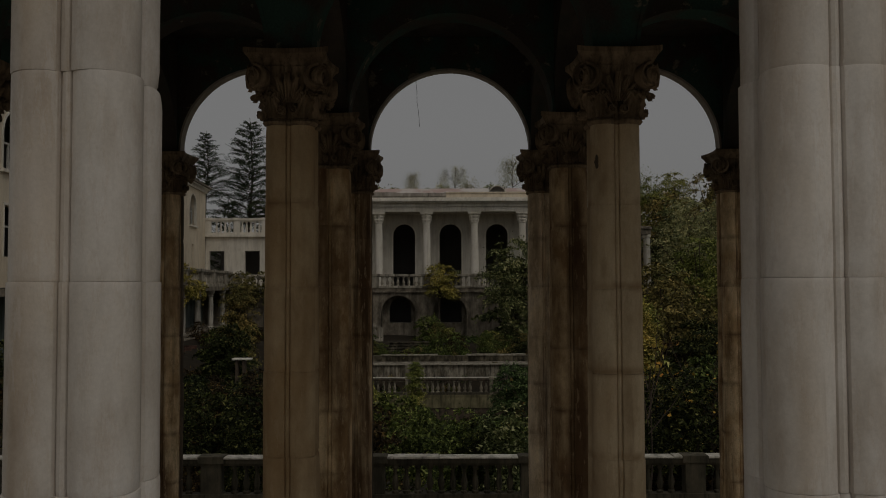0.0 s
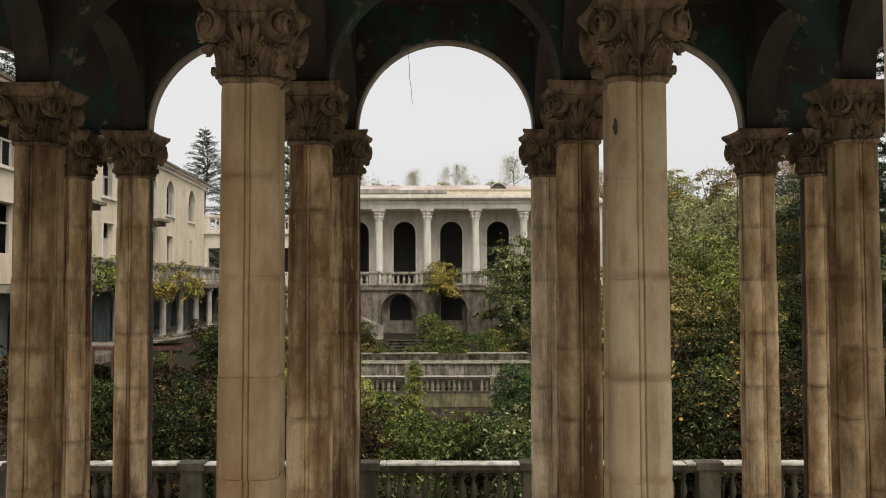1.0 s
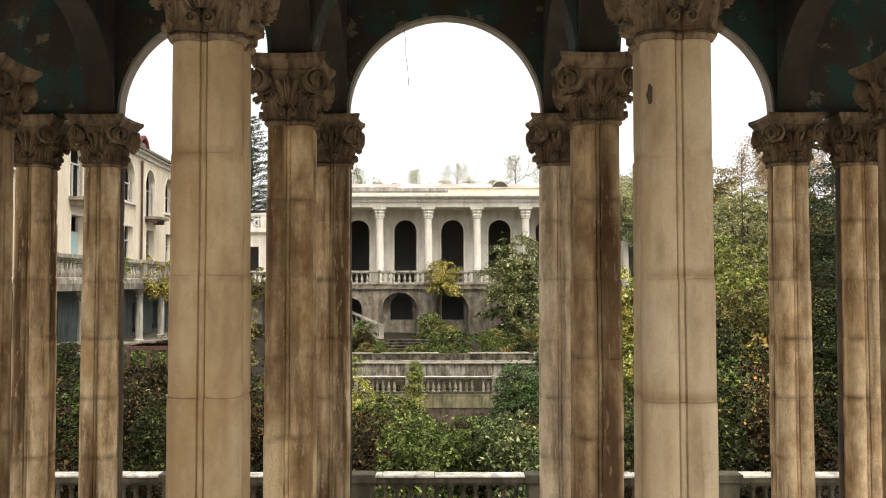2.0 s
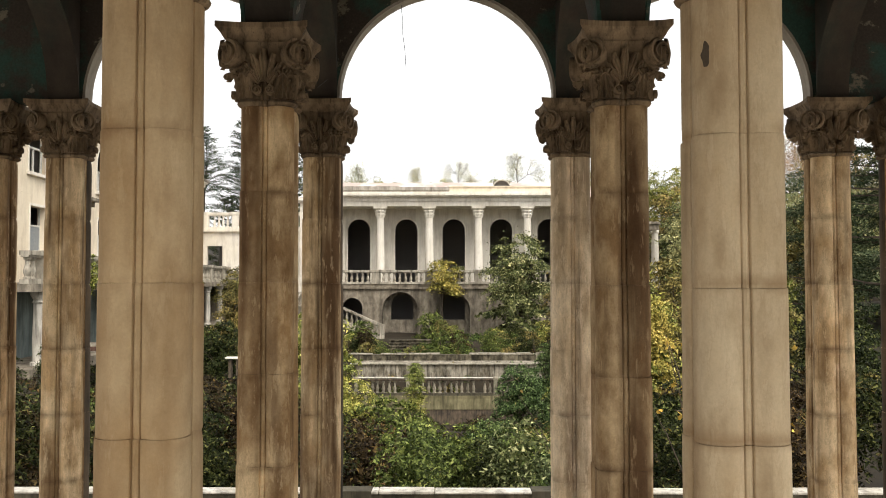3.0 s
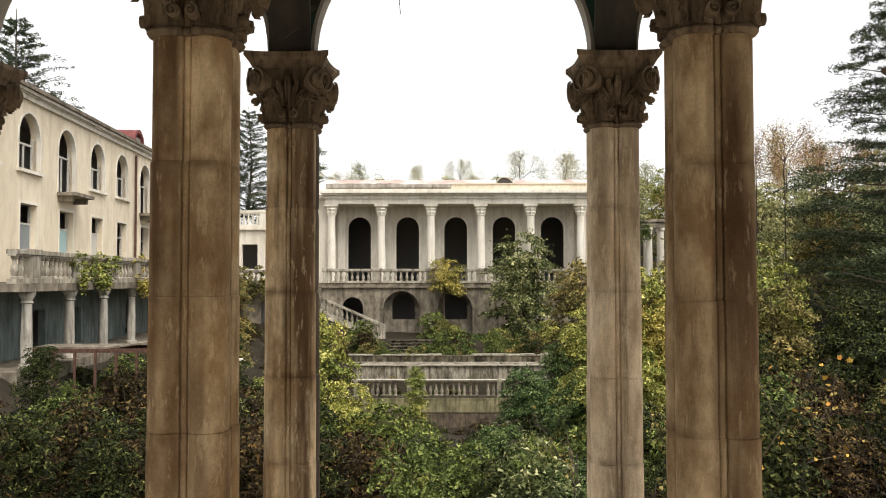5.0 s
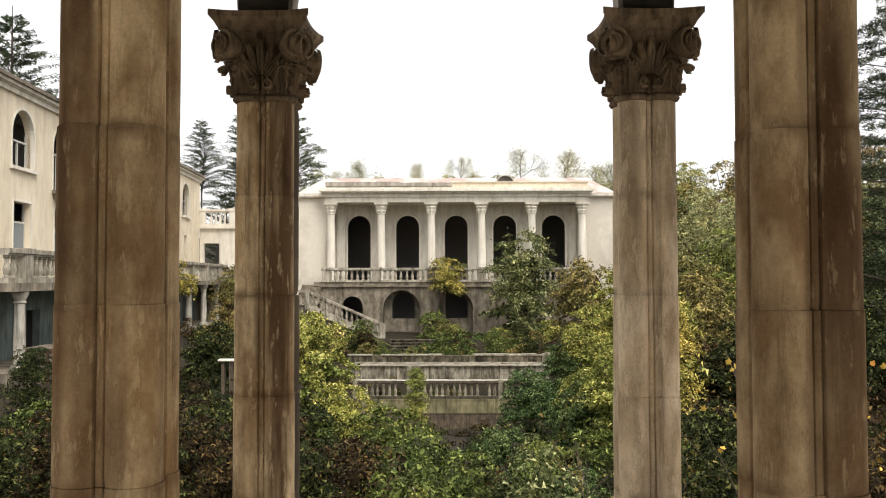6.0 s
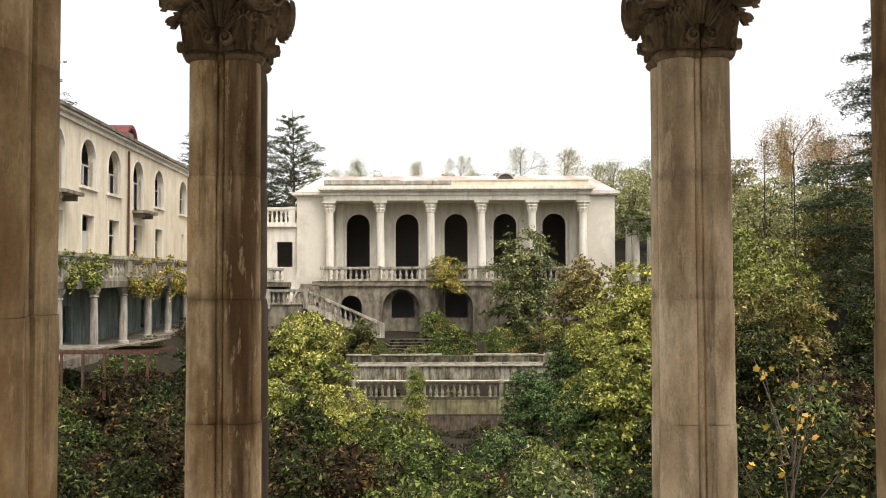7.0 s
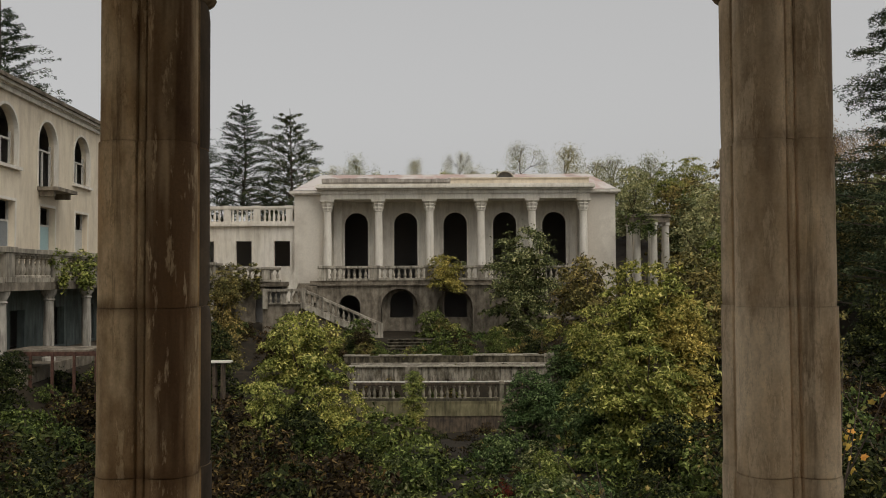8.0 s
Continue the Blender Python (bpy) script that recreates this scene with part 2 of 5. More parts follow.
WALL_CAP = weathered("mossy_coping", (0.40, 0.365, 0.29), (0.17, 0.15, 0.105), (0.03, 0.028, 0.02), stain=0.9, size=2.0, cracks=0.7, patch=2.6)
TERRACE_COL = weathered("stained_terrace_column", (0.56, 0.52, 0.44), (0.33, 0.30, 0.25), (0.06, 0.055, 0.045), stain=0.9, size=2.0, cracks=0.7, patch=1.6)
BLUE_WALL = weathered("faded_blue_plaster", (0.20, 0.235, 0.22), (0.09, 0.11, 0.102), (0.05, 0.046, 0.04), stain=0.8, size=3, patch=1.6, cracks=0.7)
ROOF_RED = peeling("faded_red_sheet_roof", (0.44, 0.325, 0.28), (0.55, 0.50, 0.455), (0.33, 0.28, 0.25), 0.16, 0.62, 0.5, 5)
RUST = plain("rusty_iron", (0.095, 0.050, 0.035), 0.85, 0.1, 0.5, 3)
RED_SHEET = plain("dark_red_sheet", (0.16, 0.045, 0.04), 0.6, 0.0, 0.4, 1.5)
# Dark grey that stands in for the dimness of rooms and voids.
DARK_ROOM = plain("shade_dark_room_wall", (0.19, 0.18, 0.165), 0.95)
WOOD_PALE = plain("weathered_window_wood", (0.50, 0.48, 0.43), 0.7, 0, 0.2)
DOOR_BLUE = plain("pale_blue_door", (0.36, 0.50, 0.50), 0.6, 0, 0.12)
BARK = weathered("bark", (0.13, 0.10, 0.075), (0.085, 0.065, 0.05), (0.03, 0.025, 0.02), stain=0.6, bump=0.8)
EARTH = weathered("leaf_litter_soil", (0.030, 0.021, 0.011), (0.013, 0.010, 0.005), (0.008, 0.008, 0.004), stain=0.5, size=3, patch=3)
WIRE = plain("grey_wire", (0.10, 0.10, 0.10), 0.6)
GLASS_DIM = plain("dusty_window_glass", (0.20, 0.22, 0.23), 0.25)

LEAF = {
    "green": leafy("green_leaves", (0.032, 0.050, 0.014), (0.115, 0.158, 0.046), (0.30, 0.37, 0.13)),
    "ivy": leafy("ivy_leaves", (0.028, 0.050, 0.018), (0.104, 0.160, 0.060), (0.30, 0.39, 0.19)),
    # The dark and withered leaf colours also hold the deep garden shade.
    "dark": leafy("shade_dark_green_leaves", (0.010, 0.015, 0.005), (0.041, 0.054, 0.018), (0.17, 0.185, 0.07)),
    "sage": leafy("sage_green_leaves", (0.044, 0.062, 0.026), (0.150, 0.180, 0.082), (0.46, 0.50, 0.30)),
    # Distance haze is put into the leaf colour of these far trees.
    "mist": leafy("haze_paled_far_leaves", (0.17, 0.19, 0.10), (0.36, 0.385, 0.21), (0.58, 0.58, 0.36)),
    "lime": leafy("lime_leaves", (0.092, 0.115, 0.028), (0.31, 0.34, 0.098), (0.56, 0.55, 0.23)),
    "yellow": leafy("yellowing_leaves", (0.17, 0.155, 0.042), (0.43, 0.38, 0.11), (0.70, 0.60, 0.23)),
    "olive": leafy("olive_leaves", (0.085, 0.078, 0.032), (0.23, 0.205, 0.078), (0.46, 0.38, 0.16)),
    "brown": leafy("shade_dark_withered_leaves", (0.014, 0.010, 0.006), (0.050, 0.037, 0.018), (0.17, 0.125, 0.05)),
    "gold": leafy("golden_maple_leaves", (0.36, 0.26, 0.06), (0.62, 0.43, 0.10), (0.55, 0.22, 0.06)),
    "cedar": leafy("cedar_needles", (0.034, 0.056, 0.034), (0.090, 0.118, 0.070), (0.20, 0.24, 0.15), 0.7),
    "rust": leafy("russet_leaves", (0.27, 0.18, 0.10), (0.42, 0.29, 0.155), (0.56, 0.42, 0.23)),
    # Autumn leaves, with haze and sky glare lightening the colour.
    "bare": leafy("haze_paled_autumn_leaves", (0.26, 0.275, 0.15), (0.40, 0.41, 0.23), (0.54, 0.50, 0.33)),
    "red": leafy("dark_red_leaves", (0.055, 0.010, 0.008), (0.16, 0.028, 0.018), (0.28, 0.06, 0.03)),
}


# ---- building helpers ----
def part(name, bm, material, parent=None, label=""):
    me = bpy.data.meshes.new(name)
    bmesh.ops.recalc_face_normals(bm, faces=bm.faces)
    bm.to_mesh(me)
    bm.free()
    ob = new(name, me)
    me.materials.append(material)
    if parent:
        ob.parent = parent
    if label:
        ob["label"] = label
    return ob


def same(name, src, parent, m=None):
    """Another object on the mesh of src."""
    ob = new(name, src.data)
    ob.parent = parent
    if m is not None:
        ob.matrix_basis = m
    return ob


def thing(name, label, category, m=None, group="", kind=""):
    ob = tagged(new(name), label, category, group, kind)
    ob.empty_display_size = 0.2
    if m is not None:
        ob.matrix_basis = m
    return ob


def smooth(ob, angle=40):
    me = ob.data
    me.polygons.foreach_set("use_smooth", [True] * len(me.polygons))
    me.set_sharp_from_angle(angle=radians(angle))
    return ob


def box(bm, x0, x1, y0, y1, z0, z1):
    v = [bm.verts.new(p) for p in ((x0, y0, z0), (x1, y0, z0), (x1, y1, z0), (x0, y1, z0), (x0, y0, z1), (x1, y0, z1), (x1, y1, z1), (x0, y1, z1))]
    for f in ((3, 2, 1, 0), (4, 5, 6, 7), (0, 1, 5, 4), (1, 2, 6, 5), (2, 3, 7, 6), (3, 0, 4, 7)):
        bm.faces.new([v[i] for i in f])
    return bm


def boxes(*rows):
    bm = bmesh.new()
    for r in rows:
        box(bm, *r)
    return bm


def prism(bm, pts, y0, y1):
    """A polygon in x and z, drawn out from y0 to y1."""
    a = [bm.verts.new((x, y0, z)) for x, z in pts]
    b = [bm.verts.new((x, y1, z)) for x, z in pts]
    bm.faces.new(a)
    bm.faces.new(b[::-1])
    for i in range(len(pts)):
        j = (i + 1) % len(pts)
        bm.faces.new((a[j], a[i], b[i], b[j]))
    return bm


def lathe(bm, prof, seg=12, cx=0, cy=0, cz=0):
    rings = [[bm.verts.new((cx + r * math.cos(2 * math.pi * k / seg), cy + r * math.sin(2 * math.pi * k / seg), cz + z)) for k in range(seg)] for r, z in prof]
    for p, q in zip(rings, rings[1:]):
        for k in range(seg):
            bm.faces.new((p[k], p[(k + 1) % seg], q[(k + 1) % seg], q[k]))
    bm.faces.new(rings[0][::-1])
    bm.faces.new(rings[-1])
    return bm


def loft(bm, rings, cap=True):
    vs = [[bm.verts.new(p) for p in r] for r in rings]
    n = len(vs[0])
    for p, q in zip(vs, vs[1:]):
        for k in range(n):
            bm.faces.new((p[k], p[(k + 1) % n], q[(k + 1) % n], q[k]))
    if cap:
        bm.faces.new(vs[0][::-1])
        bm.faces.new(vs[-1])
    return bm


def pierced(bm, x0, x1, z0, z1, y0, y1, holes, steps=18):
    """A wall in the x-z plane with openings through it: holes of (middle, half width, bottom, springing, arched)."""
    holes = sorted(holes)
    x = x0
    for c, h, zb, zs, arched in holes:
        if c - h > x + 1e-4:
            box(bm, x, c - h, y0, y1, z0, z1)
        if zb > z0 + 1e-4:
            box(bm, c - h, c + h, y0, y1, z0, zb)
        if arched:
            arc = [(c - h * math.cos(math.pi * i / steps), zs + h * math.sin(math.pi * i / steps)) for i in range(steps + 1)]
            if zs > max(z0, zb) + 1e-3 and zb <= z0 + 1e-4:
                arc = [(c - h, z0)] + arc + [(c + h, z0)]
            elif zs > zb + 1e-3:
                arc = [(c - h, zb)] + arc + [(c + h, zb)]
            fr = [(bm.verts.new((px, y0, pz)), bm.verts.new((px, y0, z1)), bm.verts.new((px, y1, pz)), bm.verts.new((px, y1, z1))) for px, pz in arc]
            for p, q in zip(fr, fr[1:]):
                bm.faces.new((p[0], q[0], q[1], p[1]))
                bm.faces.new((q[2], p[2], p[3], q[3]))
                bm.faces.new((q[0], p[0], p[2], q[2]))
                bm.faces.new((p[1], q[1], q[3], p[3]))
            bm.faces.new((fr[0][0], fr[0][1], fr[0][3], fr[0][2]))
            bm.faces.new((fr[-1][1], fr[-1][0], fr[-1][2], fr[-1][3]))
        else:
            box(bm, c - h, c + h, y0, y1, zs, z1)
        x = c + h
    if x1 > x + 1e-4:
        box(bm, x, x1, y0, y1, z0, z1)
    bmesh.ops.remove_doubles(bm, verts=bm.verts, dist=1e-4)
    return bm


def band(bm, c, zs, r0, r1, y0, y1, steps=20, legs=0.0):
    """A half-round band round an arch, with straight legs below the springing."""
    arc = [(-math.cos(math.pi * i / steps), math.sin(math.pi * i / steps)) for i in range(steps + 1)]
    inner = [(c + r0 * a, zs + r0 * b) for a, b in arc]
    outer = [(c + r1 * a, zs + r1 * b) for a, b in arc]
    if legs:
        inner = [(c - r0, zs - legs)] + inner + [(c + r0, zs - legs)]
        outer = [(c - r1, zs - legs)] + outer + [(c + r1, zs - legs)]
    vs = [[bm.verts.new((x, y, z)) for (x, z), y in ((i, y0), (o, y0), (o, y1), (i, y1))] for i, o in zip(inner, outer)]
    for p, q in zip(vs, vs[1:]):
        for k in range(4):
            bm.faces.new((p[k], p[(k + 1) % 4], q[(k + 1) % 4], q[k]))
    bm.faces.new(vs[0][::-1])
    bm.faces.new(vs[-1])
    return bm


def baluster_mesh(h, w, seg=8):
    prof = [(0.50, 0), (0.50, 0.08), (0.30, 0.12), (0.44, 0.26), (0.50, 0.38), (0.36, 0.55), (0.24, 0.72), (0.30, 0.80), (0.24, 0.84), (0.46, 0.90), (0.46, 1.0)]
    return lathe(bmesh.new(), [(r * w, z * h) for r, z in prof], seg)


def balustrade(name, label, x0, x1, zf, h, step, wide, material, m, posts, post_w, missing=(), group="balustrades", jitter=0.0, coping=None, base=None, rail=None):
    """A stone balustrade along x: plinth, rail, pedestals, turned balusters."""
    ob = thing(name, label, "balustrade", m, group)
    d = wide
    part("plinth", boxes((x0, x1, -d / 2, d / 2, zf, zf + 0.14 * h)), base or material, ob)
    cut = 0.962 if coping else 1.0
    bm = boxes((x0, x1, -d * 0.42, d * 0.42, zf + 0.80 * h, zf + 0.86 * h), (x0, x1, -d * 0.58, d * 0.58, zf + 0.864 * h, zf + cut * h))
    part("rail", bm, rail or material, ob)
    # Thin top stones, paler than the rail to carry the light from above.
    if coping:
        rg = random.Random(17)
        px = x0
        while px < x1 - 0.05:
            w = min(rg.uniform(0.5, 1.1) * 7 * d, x1 - px)
            lift, back = rg.uniform(0, 0.02) * h, rg.uniform(-0.05, 0.05) * d
            b = boxes((px + 0.02 * d, px + w - 0.02 * d, -d * 0.68 + back, d * 0.68 + back, zf + cut * h + 0.002, zf + h + lift))
            bmesh.ops.bevel(b, geom=b.edges[:], offset=0.012 * h, segments=1, affect="EDGES")
            part("coping_stone", b, coping, ob)
            px += w
    first = None
    for px in posts:
        mm = Matrix.Translation((px, 0, zf))
        if first is None:
            b = boxes((-post_w / 2, post_w / 2, -d * 0.66, d * 0.66, 0.003, 0.16 * h), (-post_w * 0.44, post_w * 0.44, -d * 0.6, d * 0.6, 0.16 * h, 0.86 * h), (-post_w * 0.56, post_w * 0.56, -d * 0.74, d * 0.74, 0.86 * h, 1.03 * h))
            bmesh.ops.bevel(b, geom=b.edges[:], offset=0.01 * h, segments=1, affect="EDGES")
            first = part("pedestal", b, material, ob)
            first.matrix_basis = mm
        else:
            same("pedestal", first, ob, mm)
    rng = random.Random(len(name) + int(abs(x0) * 10))
    src = None
    n = int((x1 - x0) / step)
    for i in range(n):
        px = x0 + step * (i + 0.5)
        if any(abs(px - q) < post_w * 0.62 for q in posts) or i in missing:
            continue
        mm = Matrix.Translation((px + rng.uniform(-1, 1) * jitter, 0, zf + 0.14 * h)) @ Matrix.Rotation(rng.uniform(0, 0.7), 4, "Z")
        if src is None:
            src = smooth(part("baluster", baluster_mesh(0.66 * h, min(step * 0.62, d * 0.9)), material, ob))
            src.matrix_basis = mm
        else:
            same("baluster", src, ob, mm)
    return ob


# ---- ground ----
PROFILE = ((-2500, -0.4), (23.4, -0.4), (25, -2.0), (105, -11.2), (106, -10.4), (112, -7.0), (118, -5.9), (120, -7.8), (146, -7.2), (150, -4.95), (176, -5.15), (190, -3.6), (260, 10), (600, 36), (2500, 46))


def ground_z(x, y):
    """The lie of the land: the forecourt, the sunken garden, the hills round it."""
    z = float(np.interp(y, [p[0] for p in PROFILE], [p[1] for p in PROFILE]))
    if y > 24:
        k = min(1.0, (y - 24) / 25)
        if x > 14:
            z += k * min(9.0, (x - 14) * 0.3)
        if x < -30:
            z = z * (1 - min(1, (-30 - x) / 10) * k) + min(1, (-30 - x) / 10) * k * max(z, -2.8)
        z += 0.5 * noise.noise((x * 0.12, y * 0.12, 0)) * k
    return z


def ground_sheet():
    xs = np.concatenate([np.linspace(-2500, -130, 10), np.linspace(-120, 120, 121), np.linspace(130, 2500, 10)])
    ys = np.concatenate([np.linspace(-2500, -40, 8), [0, 15, 23.4], np.linspace(24, 125, 102), np.linspace(127, 270, 73), np.linspace(290, 2500, 10)])
    verts = [(x, y, ground_z(x, y)) for y in ys for x in xs]
    nx = len(xs)
    faces = [(j * nx + i, j * nx + i + 1, (j + 1) * nx + i + 1, (j + 1) * nx + i) for j in range(len(ys) - 1) for i in range(nx - 1)]
    me = bpy.data.meshes.new("ground")
    me.from_pydata(verts, [], faces)
    me.polygons.foreach_set("use_smooth", [True] * len(faces))
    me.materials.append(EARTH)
    return tagged(new("ground", me), "dark soil and leaf litter of an overgrown garden", "ground", kind="structure")


ground_sheet()
tagged(part("floor", boxes((-40, 40, -30, 23.8, -0.3, 0.0)), FLOOR), "unseen stone floor of the portico, pale to bounce light", "floor", kind="structure")
tagged(part("retaining_wall", boxes((-40, 40, 23.6, 24.2, -8.5, -0.305)), CONCRETE), "stained concrete retaining wall under the balustrade", "wall", kind="structure")

# ---- the portico ----
XIN, XOUT, XEND = 1.80, 5.52, 6.62
ROW_A, ROW_B, ROW_C = 9.5, 13.0, 16.57
ROW_0 = 3.75
CAP_Z, TOP_Z = 7.54, 8.36
DRUM = 0.94
LOBE_A, LOBE_R, BEAD = 0.128, 0.162, 0.034


def shaft_profile(scale=1.0):
    """The plan of a clustered shaft: four broad lobes, with a bead in each valley. Gives points and the quarter of each."""
    a, r, b = LOBE_A, LOBE_R, BEAD
    t0 = math.asin((b - a) / r)
    pts = []
    for q in range(4):
        c, s = math.cos(q * math.pi / 2), math.sin(q * math.pi / 2)
        xv = a + r * math.cos(t0)
        quarter = [(xv - 0.026, -b * 0.80), (xv - 0.012, -b * 0.5), (xv - 0.007, 0.0), (xv - 0.012, b * 0.5), (xv - 0.026, b * 0.80)]
        for i in range(11):
            t = t0 + (math.pi / 2 - 2 * t0) * i / 10
            quarter.append((a + r * math.cos(t), a + r * math.sin(t)))
        pts += [((x * c - y * s) * scale, (x * s + y * c) * scale, q if k > 4 else -1) for k, (x, y) in enumerate(quarter)]
    return pts


def drum_mesh(material, stained=None, seed=0):
    """One drum of a shaft, its edges chipped here and there."""
    pts = shaft_profile()
    rg = random.Random(seed)
    ends = []
    for end in (0, 1):
        chip = []
        for k in range(len(pts)):
            c = noise.noise((k * 0.21 + seed * 7.3, end * 9.1, seed * 3.7))
            chip.append(max(0.0, c - 0.12) * 0.10)
        ends.append(chip)
    rings = []
    for z, base, e, w in ((0.0, 0.995, 0, 1.0), (0.005, 0.9985, 0, 0.9), (0.035, 1.0, 0, 0.35), (0.10, 1.0, 0, 0.0), (DRUM - 0.10, 1.0, 1, 0.0), (DRUM - 0.035, 1.0, 1, 0.35), (DRUM - 0.005, 0.9985, 1, 0.9), (DRUM, 0.995, 1, 1.0)):
        rings.append([(x * (base - ends[e][k] * w), y * (base - ends[e][k] * w), z) for k, (x, y, _) in enumerate(pts)])
    bm = loft(bmesh.new(), rings)
    if stained is not None:
        for f in bm.faces:
            cx, cy, _ = f.calc_center_median()
            if len(f.verts) == 4 and cx * stained[0] > 0.1 and cy * stained[1] > 0.035:
                f.material_index = 1
    me = bpy.data.meshes.new("drum")
    bmesh.ops.recalc_face_normals(bm, faces=bm.faces)
    bm.to_mesh(me)
    bm.free()
    me.materials.append(material)
    me.materials.append(STONE_DARK)
    me.polygons.foreach_set("use_smooth", [True] * len(me.polygons))
    me.set_sharp_from_angle(angle=radians(28))
    return me


def spiral_bm(r, turns=2.1, thick=0.3, depth=0.06):
    """A scroll: a raised spiral band on a thick disc, facing -y."""
    bm = bmesh.new()
    seg = 20
    a = [bm.verts.new((r * math.cos(2 * math.pi * k / seg), -depth * 0.45, r * math.sin(2 * math.pi * k / seg))) for k in range(seg)]
    b = [bm.verts.new((r * math.cos(2 * math.pi * k / seg), depth, r * math.sin(2 * math.pi * k / seg))) for k in range(seg)]
    bm.faces.new(a)
    bm.faces.new(b[::-1])
    for k in range(seg):
        bm.faces.new((a[k], b[k], b[(k + 1) % seg], a[(k + 1) % seg]))
    n = 34
    prev = None
    for i in range(n):
        t = i / (n - 1)
        ang = math.pi / 2 - turns * 2 * math.pi * t
        rr = r * (1.0 - 0.86 * t)
        w = r * 0.17 * (1 - 0.45 * t)
        ring = []
        for dr, dy in ((-w, -depth * 0.4), (-w * 0.5, -depth * 1.05), (w * 0.5, -depth * 1.05), (w, -depth * 0.4)):
            ring.append(bm.verts.new(((rr + dr) * math.cos(ang), dy, (rr + dr) * math.sin(ang))))
        if prev:
            for k in range(3):
                bm.faces.new((prev[k], prev[k + 1], ring[k + 1], ring[k]))
        prev = ring
    lathe_pts = [(0.2 * r, -depth * 0.4), (0.17 * r, -depth * 1.1), (0.06 * r, -depth * 1.35)]
    rings = [[(q * math.cos(2 * math.pi * k / 10), y, q * math.sin(2 * math.pi * k / 10)) for k in range(10)] for q, y in lathe_pts]
    loft(bm, rings)
    return bm


def acanthus_bm(h, w, out):
    """A carved leaf that rises, deeply ribbed and scalloped, and curls over at the tip; it stands on z = 0 and faces -y."""
    bm = bmesh.new()
    n, m = 12, 12
    grid = []
    for i in range(n + 1):
        t = i / n
        up = min(t / 0.74, 1.0)
        roll = max(0.0, (t - 0.74) / 0.26)
        zz = h * math.sin(up * math.pi / 2) - h * 0.20 * roll ** 1.5
        yy = -out * (0.25 * up + 0.75 * up ** 3) - out * 0.55 * math.sin(roll * math.pi / 2)
        ww = w * (0.70 + 0.42 * math.sin(min(1, t * 1.15) * math.pi)) * (1 - 0.35 * roll) * (1 + 0.13 * math.cos(i * math.pi))
        row = []
        for k in range(m + 1):
            s = k / m * 2 - 1
            rib = 0.017 * math.cos(s * math.pi * 4) + 0.028 * (1 - s * s) - 0.018 * abs(s) * (i % 2)
            droop = -0.10 * h * s * s * roll
            row.append(bm.verts.new((s * ww / 2, yy - rib, zz + droop + 0.03 * h * (1 - abs(s)) * t)))
        grid.append(row)
    for i in range(n):
        for k in range(m):
            bm.faces.new((grid[i][k], grid[i][k + 1], grid[i + 1][k + 1], grid[i + 1][k]))
    back = [[bm.verts.new((v.co.x * 0.96, v.co.y + 0.05, v.co.z)) for v in (row[0], row[m // 2], row[-1])] for row in grid]
    for p, q, g, h_ in zip(back, back[1:], grid, grid[1:]):
        bm.faces.new((p[1], p[0], q[0], q[1]))
        bm.faces.new((p[2], p[1], q[1], q[2]))
        bm.faces.new((p[0], g[0], h_[0], q[0]))
        bm.faces.new((g[-1], p[2], q[2], h_[-1]))
    bm.faces.new([grid[-1][k] for k in range(m + 1)] + back[-1][::-1])
    return bm


def petal_bm(h, w):
    """One long rounded petal of a palmette, hollowed along its middle, tip bent forward; faces -y."""
    bm = bmesh.new()
    rings = []
    for i in range(8):
        t = i / 7
        ww = w * (0.35 + 0.65 * math.sin(min(1.0, 0.12 + 0.80 * t) * math.pi / 2 * 1.25)) * (1 if t < 0.85 else 0.62)
        y = -0.05 * t ** 2.5
        rings.append([(-ww / 2, y + 0.03, h * t), (-ww * 0.42, y - 0.012, h * t), (-ww * 0.15, y - 0.026, h * t), (0, y - 0.012, h * t), (ww * 0.15, y - 0.026, h * t), (ww * 0.42, y - 0.012, h * t), (ww / 2, y + 0.03, h * t)])
    return loft(bm, rings)


def abacus_bm(half, h):
    """A square slab with hollowed sides and horned corners, moulded in three steps."""
    def ring(k, z):
        pts = []
        for q in range(4):
            c, s = math.cos(q * math.pi / 2), math.sin(q * math.pi / 2)
            for i in range(9):
                t = -1 + 2 * i / 9
                d = half * k * (0.86 + 0.14 * abs(t) ** 2.6)
                x, y = t * half * k, -d
                pts.append((x * c - y * s, x * s + y * c, z))
        return pts
    return loft(bmesh.new(), [ring(0.80, 0), ring(0.84, h * 0.12), ring(0.90, h * 0.4), ring(0.985, h * 0.66), ring(1.0, h * 0.7), ring(1.0, h), ])


def bell_bm(h):
    def ring(k, square, z):
        out = []
        for x, y, _ in shaft_profile():
            m = max(abs(x), abs(y))
            f = k * (1 - square) + square * k * 0.29 / m
            out.append((x * f, y * f, z))
        return out
    return loft(bmesh.new(), [ring(0.93, 0, 0), ring(0.97, 0.0, h * 0.3), ring(1.02, 0.2, h * 0.6), ring(1.12, 0.45, h * 0.85), ring(1.2, 0.6, h)])


CAP_MESH = {}
JOINT = {ROW_0: (5.815, 0.885), ROW_A: (5.755, 0.92), ROW_B: (5.74, 0.92), ROW_C: (5.74, 0.93)}


